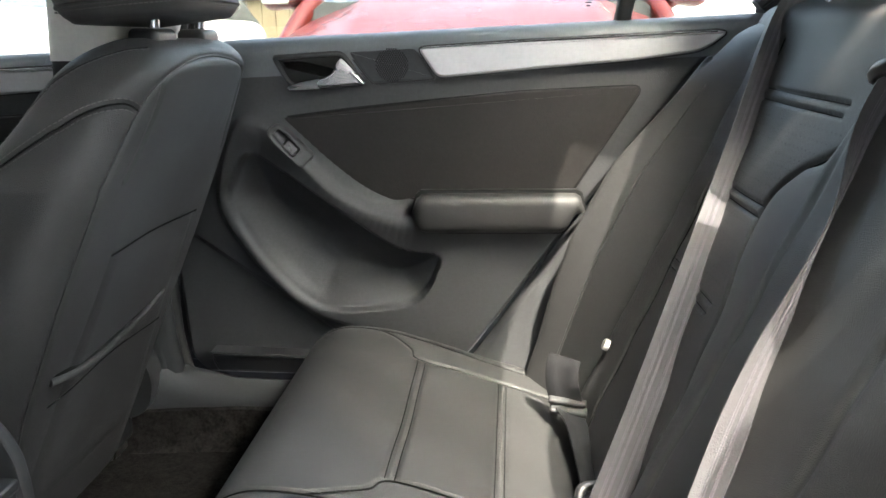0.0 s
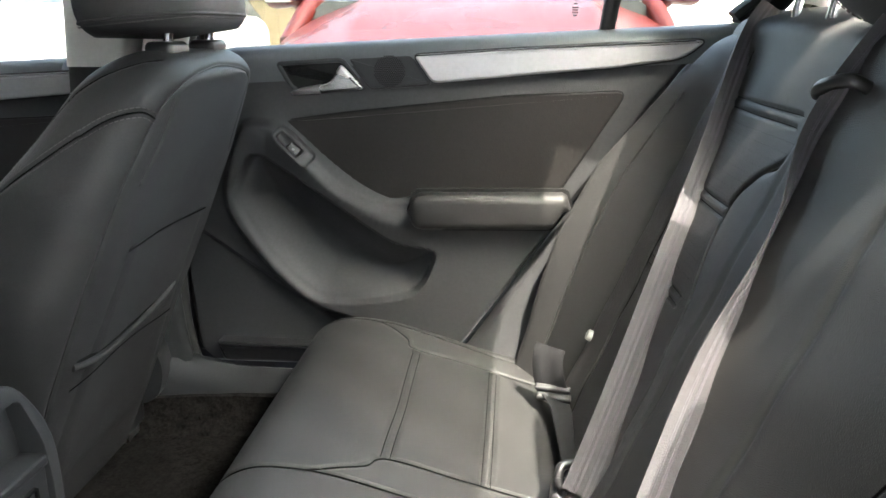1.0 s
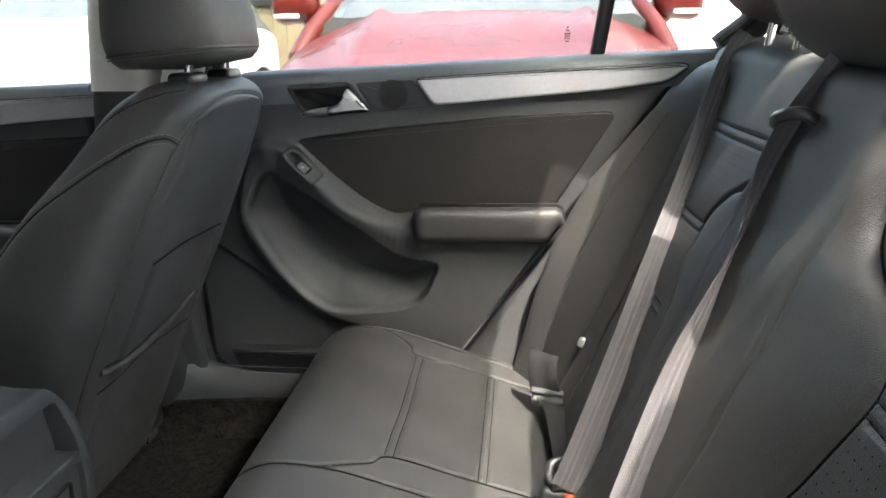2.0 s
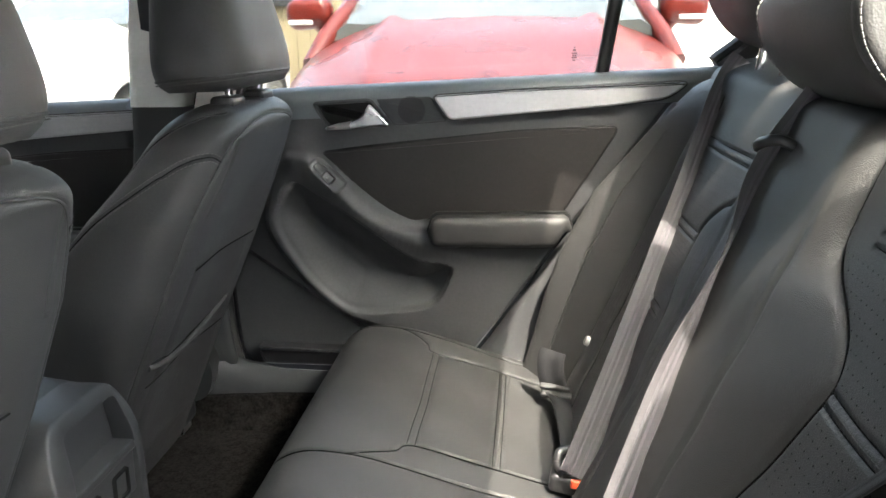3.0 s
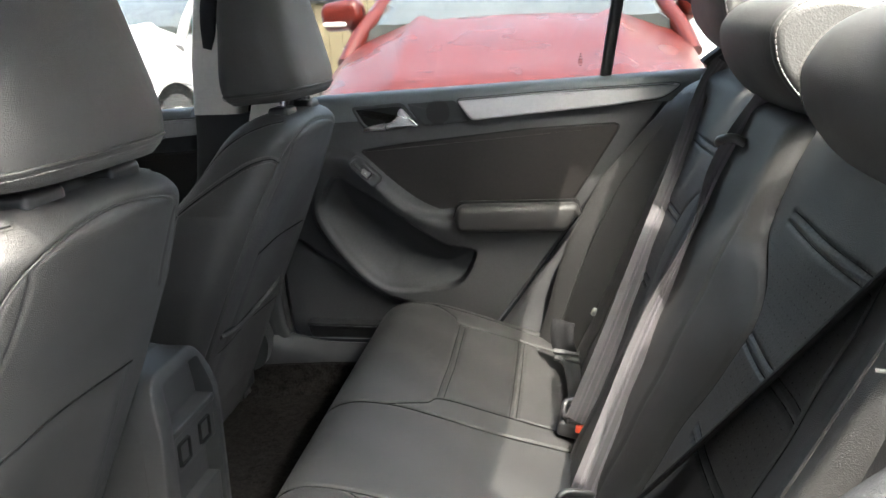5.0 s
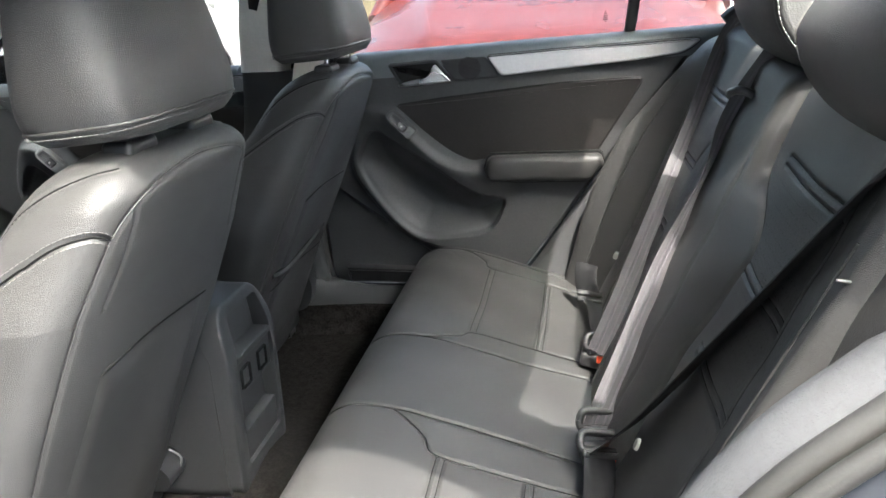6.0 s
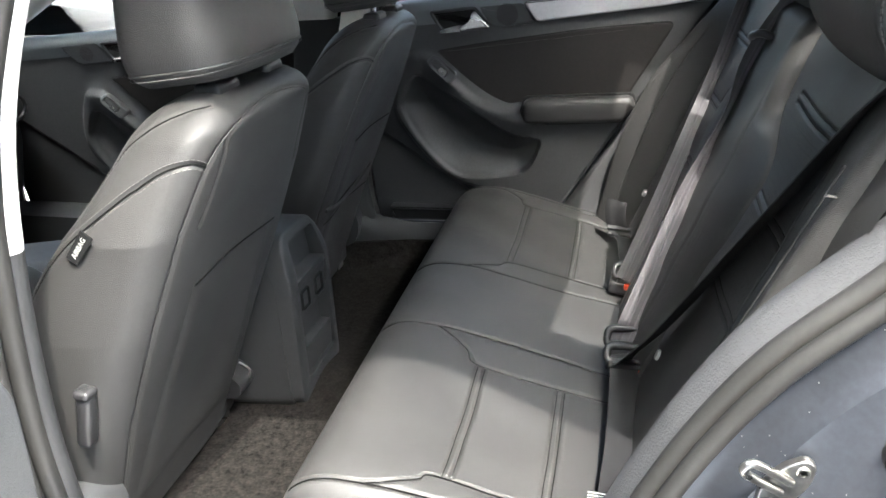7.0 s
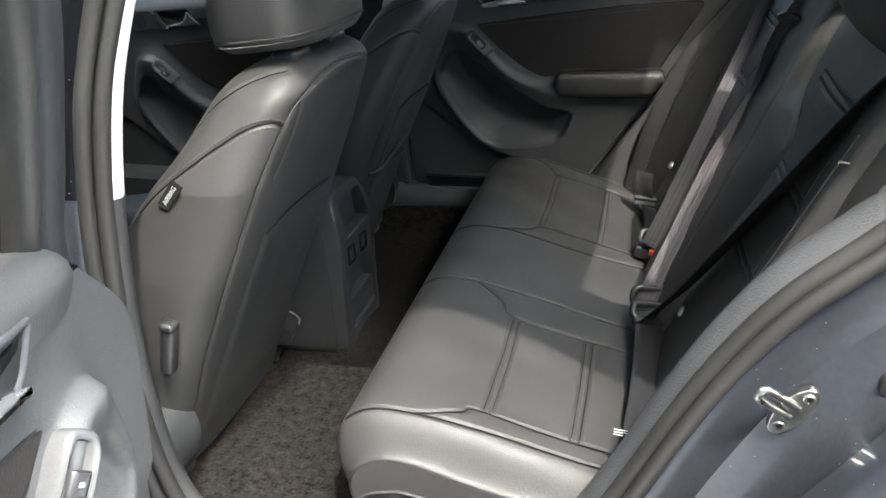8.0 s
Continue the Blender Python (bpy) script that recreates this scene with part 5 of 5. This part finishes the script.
p = spline([(0.126, 0.469, 0.578), (0.122, 0.464, 0.562), (0.123, 0.461, 0.535), (0.132, 0.460, 0.502)], 8)
ribbon("sleeve", p, (1.0, -0.20, 0.05), 0.048, 0.005, WEBBING_DARK, right_belt, "black belt sleeve")
block("belt_slide", (0.056, 0.016, 0.010), pose(0.133, 0.454, 0.499, 30, 4, -6), PLASTIC, right_belt, "dark strap slide", r=0.004)
block("belt_slide", (0.056, 0.012, 0.008), pose(0.131, 0.457, 0.512, 30, 4, -6), PLASTIC, right_belt, r=0.003)
belt_tongue(right_belt, pose(0.155, 0.190, 0.515, 62, 8, 20), "black slotted belt tongue")

mid_belt = thing("seat_belt", "twisted grey middle seat belt hanging from its guide", "seat belt", "seat belts")
p = spline([(0.395, 0.055, 1.06), (0.362, 0.062, 1.005), (0.335, 0.062, 0.95), (0.300, 0.045, 0.875), (0.250, 0.005, 0.76), (0.200, -0.045, 0.645), (0.160, -0.092, 0.560), (0.142, -0.112, 0.520)], 10)
tw = [np.array((math.cos(a), math.sin(a), -0.25)) for a in (1.15 * math.exp(-((i / len(p) - 0.42) / 0.13) ** 2) for i in range(len(p)))]
striped_webbing(p, tw, mid_belt)
tube("belt_guide", spline([(0.365, 0.030, 1.005), (0.345, 0.028, 1.015), (0.333, 0.050, 1.010), (0.338, 0.078, 1.000), (0.360, 0.085, 0.995), (0.375, 0.060, 1.0)], 6, True), 0.0065, PLASTIC_BLACK, mid_belt, "black belt guide loop")
belt_tongue(mid_belt, pose(0.146, -0.110, 0.528, 62, 10, 16), "black slotted belt tongue")

left_belt = thing("seat_belt", "seat belt buckled across the near rear seat, shade in its dark colour", "seat belt", "seat belts")
p = spline([(0.42, -0.53, 1.085), (0.375, -0.475, 1.02), (0.315, -0.40, 0.89), (0.255, -0.32, 0.755), (0.195, -0.235, 0.62), (0.150, -0.175, 0.535), (0.140, -0.165, 0.512)], 10)
# darker than the far belt's webbing: its shade is in the colour
ribbon("webbing", p, (0.72, 0.56, 0.24), 0.047, 0.0024, WEBBING_DARK, left_belt)
p = spline([(0.146, -0.170, 0.520), (0.145, -0.25, 0.503), (0.142, -0.36, 0.490), (0.136, -0.46, 0.484), (0.140, -0.56, 0.50)], 10)
ribbon("lap_webbing", p, (0.95, 0.0, -0.30), 0.047, 0.0022, WEBBING_DARK, left_belt)
belt_tongue(left_belt, pose(0.148, -0.165, 0.526, 40, 12, 18), "black slotted belt tongue")
p = [(0.100, -0.468, 0.4905), (0.150, -0.468, 0.486)]
for k in range(3):
    tube("end_stitching", [(x, y + 0.006 * k, z + 0.002) for x, y, z in p], 0.0010, WHITE, left_belt, "white end stitching", n=6)
for x, y, z, rz, dy in ((0.148, 0.190, 0.490, -6, 0.0), (0.150, -0.132, 0.503, -8, 0.0), (0.152, -0.150, 0.500, 10, 0.0)):
    bkl = thing("belt_buckle", "black belt buckle with an orange-red button", "buckle", "belt buckles")
    m = pose(x, y, z, 0, 10, rz)
    block("housing", (0.066, 0.050, 0.030), m, PLASTIC_BLACK, bkl, r=0.008)
    block("button", (0.030, 0.010, 0.013), m @ pose(0.012, -0.0225, 0.009, 0, 0, 12), ORANGE, bkl, "orange-red release button", r=0.003)
stalk = thing("buckle_stalk", "dark grey plastic buckle stalk standing in the seat gap", "buckle")
block("stalk", (0.020, 0.024, 0.090), pose(0.196, 0.118, 0.545, 8, 20, 0), PLASTIC, stalk, r=0.009)

# ---- lock striker on the door aperture ----
striker = thing("door_striker", "worn steel door striker loop bolted to the painted aperture", "lock striker")
SM = pose(0.2815, -0.701, 0.7295, 0, 35, 0) @ pose(0, 0, 0, 90, 0, 0) @ Matrix.Diagonal((0.72, 0.72, 0.9, 1))
o = rounded([(-0.046, -0.008), (-0.020, -0.022), (0.020, -0.022), (0.046, -0.008), (0.046, 0.008), (0.020, 0.020), (-0.020, 0.020), (-0.046, 0.008)], 0.012)
prism("plate", o, lambda u, v, d: SM @ Vector((v, u, d)), -0.004, 0.006, 0.002, STEEL, striker)
SB, SD, SL = Vector((0.2815, -0.706, 0.7295)), Vector((-0.036, -0.012, 0.028)), Vector((0.57, 0, 0.82)) * 0.007
tube("loop", spline([SB - SL, SB - SL + SD * 0.8, SB - SL * 0.6 + SD, SB + SL * 0.6 + SD, SB + SL + SD * 0.8, SB + SL], 6), 0.0042, STEEL, striker)
for u in (-0.030, 0.030):
    rings = [[SM @ Vector((r * math.cos(q), u + r * math.sin(q), h)) for q in np.arange(16) * math.pi / 8] for r, h in ((0.0085, 0.003), (0.0085, 0.007), (0.007, 0.0085), (0.0045, 0.0085), (0.004, 0.006))]
    loft("bolt", rings, STEEL, striker)
plug = thing("body_plug", "round black rubber plug in the door aperture", "plug")
PM = pose(0.368, -0.712, 0.772, 0, 34, 0) @ pose(0, 0, 0, 90, 0, 0)
loft("plug_face", [[PM @ Vector((r * math.cos(q), r * math.sin(q), h)) for q in np.arange(20) * math.pi / 10] for r, h in ((0.016, -0.01), (0.016, 0.003), (0.012, 0.006), (0.009, 0.004), (0.006, 0.004))], RUBBER, plug)

# sewn-in tag on the driver seat
tag = thing("seat_tag", "black cloth tag with white lettering on the seat side", "tag")
TM = Matrix.Translation((-0.487, -0.575, 0.882)) @ pose(0, 0, 0, 90, 0, 0) @ pose(0, 0, 0, 0, 0, 50)
block("cloth", (0.046, 0.0175, 0.002), TM, TAG, tag, r=0.0009)
writing("lettering", "AIRBAG", 0.0094, TM @ pose(0, 0, 0.0013), LETTER, tag, "white lettering")


# ---- outside ----
def ground_point(u, v):
    a = (2 * u - 1)
    b = (2 * v - 1)
    x, y = 120 * math.copysign(abs(a) ** 3, a), 120 * math.copysign(abs(b) ** 3, b)
    return (x, y, 0.01 * noise.noise(Vector((x * 0.4, y * 0.4, 0))))


shell("ground", ground_point, 61, 61, 0.2, ASPHALT, label="sunlit pale concrete of the car park", category="ground")


def build_car(x0, y0, turn, paint, label, scale=1.0):
    """A parked car whose front points to -y before it is turned."""
    ob = thing("parked_car", label, "car", "parked cars")
    # stations along the length: y, half width, sill, shoulder, middle height
    st = [(0.00, 0.62, 0.28, 0.62, 0.66), (0.06, 0.74, 0.24, 0.74, 0.80), (0.20, 0.82, 0.22, 0.86, 0.95), (0.50, 0.88, 0.22, 0.95, 1.05), (0.85, 0.90, 0.22, 1.03, 1.16), (1.20, 0.905, 0.22, 1.09, 1.225),
          (1.45, 0.91, 0.22, 1.10, 1.19), (2.4, 0.92, 0.22, 1.11, 1.17), (3.4, 0.91, 0.24, 1.13, 1.18), (4.1, 0.86, 0.30, 1.12, 1.16), (4.35, 0.76, 0.38, 1.02, 1.05)]
    rings = []
    fine = np.array(spline(st, 6))
    for y, hw, zl, zs, zm in fine:
        half = [(0.0, zl), (hw * 0.88, zl), (hw * 0.97, zl + 0.10), (hw, zl + 0.3), (hw * 0.985, zs - 0.10), (hw * 0.94, zs - 0.02), (hw * 0.86, zs + 0.02), (hw * 0.72, zs + (zm - zs) * 0.50),
                (hw * 0.60, zs + (zm - zs) * 0.80), (hw * 0.555, zs + (zm - zs) * 1.02), (hw * 0.52, zs + (zm - zs) * 1.03), (hw * 0.47, zs + (zm - zs) * 0.86), (hw * 0.25, zs + (zm - zs) * 0.93), (0.0, zs + (zm - zs) * 0.95)]
        full = half + [(-a, z) for a, z in half[-2:0:-1]]
        rings.append([(a, y, z) for a, z in full])
    loft("body", rings, paint, ob)
    # cabin
    cab = [(1.22, 0.74, 1.20), (1.45, 0.73, 1.32), (1.75, 0.70, 1.46), (2.1, 0.665, 1.60), (2.5, 0.65, 1.65), (3.2, 0.65, 1.64), (3.7, 0.66, 1.58), (4.0, 0.68, 1.40), (4.2, 0.70, 1.18)]
    rings = []
    for y, hw, z in spline(cab, 5):
        base = 1.10
        ring = [(hw + 0.14 * (1.65 - z), y, base), (hw + 0.05, y, base + (z - base) * 0.5), (hw - 0.02, y, z - 0.06 * (z - base)), (hw - 0.10, y, z - 0.01), (0, y, z + 0.01)]
        rings.append([(a, b, c) for a, b, c in ring] + [(-a, b, c) for a, b, c in ring[-2::-1]])
    loft("cabin_glass", rings, CAR_GLASS, ob, "dark glass of the cabin")
    # roof and screen pillars
    rr = []
    for y, hw, z in spline(cab[3:7], 6):
        rr.append([(hw - 0.02, y, z - 0.05), (hw - 0.08, y, z + 0.012), (0, y, z + 0.024), (-hw + 0.08, y, z + 0.012), (-hw + 0.02, y, z - 0.05), (0, y, z - 0.03)])
    loft("roof", rr, paint, ob)
    for s in (-1, 1):
        tube("screen_pillar", spline([(s * 0.87, 1.05, 1.00), (s * 0.82, 1.22, 1.14), (s * 0.745, 1.45, 1.285), (s * 0.70, 1.75, 1.455), (s * 0.655, 2.12, 1.60)], 6), 0.045, paint, ob)
        mir = block("mirror", (0.24, 0.15, 0.16), pose(s * 0.955, 1.42, 1.250, 0, s * 6, s * 8), paint, ob, "door mirror", r=0.06)
        tube("mirror_arm", spline([(s * 0.83, 1.40, 1.09), (s * 0.86, 1.40, 1.15), (s * 0.91, 1.40, 1.195)], 4), 0.032, paint, mir)
        block("mirror_lamp", (0.13, 0.02, 0.025), pose(s * 0.99, 1.35, 1.205), WHITE, mir, r=0.008)
        tube("wiper", spline([(s * 0.10 + 0.30, 1.30, 1.175), (s * 0.10, 1.32, 1.195), (s * 0.10 - 0.35, 1.31, 1.19)], 5), 0.010, PLASTIC_BLACK, ob)
        prism("headlight", rounded([(s * 0.42, 0.72), (s * 0.80, 0.80), (s * 0.84, 0.88), (s * 0.60, 0.86), (s * 0.42, 0.80)], 0.03), lambda u, v, d: (u, d + 0.25 * abs(u) ** 3, v), 0.30, 0.085, 0.02, WHITE, ob, "clear headlight")
        for y in (0.85, 3.55):
            c = Vector((s * 0.83, y, 0.335))
            ty = loft("wheel", [[c + Vector((s * dx, r * math.cos(q), r * math.sin(q))) for q in np.arange(32) * math.pi / 16] for dx, r in ((-0.10, 0.28), (-0.09, 0.315), (0.07, 0.32), (0.088, 0.29), (0.082, 0.20))], TYRE, ob)
            loft("rim", [[c + Vector((s * dx, r * math.cos(q), r * math.sin(q))) for q in np.arange(32) * math.pi / 16] for dx, r in ((0.05, 0.205), (0.084, 0.20), (0.080, 0.17), (0.078, 0.05), (0.08, 0.03))], STEEL, ty)
            loft("wheel_arch", [[c + Vector((s * dx, r * math.cos(q), r * math.sin(q))) for q in np.arange(17) * math.pi / 16] for dx, r in ((0.03, 0.45), (0.084, 0.44), (0.098, 0.415), (0.090, 0.40), (0.05, 0.395))], paint, ob, closed=False, caps=False)
            # near-black disc on the body side stands for the shade under the arch
            loft("arch_shade", [[c + Vector((s * dx, r * math.cos(q), max(r * math.sin(q), -0.12))) for q in np.arange(32) * math.pi / 16] for dx, r in ((0.05, 0.398), (0.078, 0.398), (0.079, 0.20))], HOLLOW_SHADE, ob, "near-black disc for the shade in the wheel arch")
    prism("grille", rounded([(-0.50, 0.42), (0.50, 0.42), (0.56, 0.60), (-0.56, 0.60)], 0.04), lambda u, v, d: (u, d + 0.18 * abs(u) ** 2, v), 0.10, -0.012, 0.01, PLASTIC_BLACK, ob)
    ob.matrix_basis = pose(x0, y0, 0, 0, 0, turn) @ Matrix.Diagonal((scale, scale, scale, 1))
    return ob


build_car(-0.09, 1.90, 1.0, RED_PAINT, "red crossover parked facing the window, bonnet dappled with reflections")
build_car(-4.36, 4.78, -6.0, WHITE_PAINT, "white car parked farther back next to the red crossover", 1.07)

# fence of upright boards behind the parked cars
fence = thing("board_fence", "weathered olive-brown fence of upright wooden boards", "fence")
fb = bmesh.new()
bmesh.ops.create_cube(fb, size=1)
bmesh.ops.bevel(fb, geom=fb.edges[:], offset=0.04, segments=1, affect="EDGES")
fm = bpy.data.meshes.new("board")
fb.to_mesh(fm)
fb.free()
fm.materials.append(FENCE)
rnd = random.Random(5)
for i in range(72):
    b = new("board", fm)
    b.parent = fence
    b.matrix_basis = pose(-10.6 + i * 0.19, 9.9 + rnd.uniform(-0.012, 0.012), 1.3 + rnd.uniform(-0.02, 0.02), 0, rnd.uniform(-0.4, 0.4), 0) @ Matrix.Diagonal((0.181, 0.028, 2.6, 1))
for z in (0.5, 1.8):
    block("rail", (13.6, 0.06, 0.09), pose(-3.85, 9.95, z), FENCE, fence, r=0.01)

block("dark_panel", (0.83, 0.04, 0.36), pose(-3.13, 9.85, 1.72), PLASTIC_BLACK, fence, "dark panel fixed high on the fence", r=0.01)
# unseen plain walls added beside and before the car to block sky and sun
for nm, size, at in (("light_block_side", (7.8, 0.25, 4.2), (5.15, -3.35, 2.1)), ("light_block_gable", (8.25, 0.25, 9.0), (-2.88, -3.35, 4.5)), ("light_block_front", (0.25, 6.4, 5.0), (-3.6, -0.02, 2.5))):
    tagged(block(nm, size, pose(*at), LIGHT_BLOCK, None, r=0.02), "unseen plain wall added to block light from the cabin", "wall", kind="structure")
house = thing("building", "white rendered low building beyond the fence", "building")
block("wall", (8.0, 5.0, 3.4), pose(5.6, 10.5, 1.7), STUCCO, house, r=0.03)
block("roof", (8.6, 5.6, 0.25), pose(5.6, 10.5, 3.5), STUCCO, house, r=0.05)
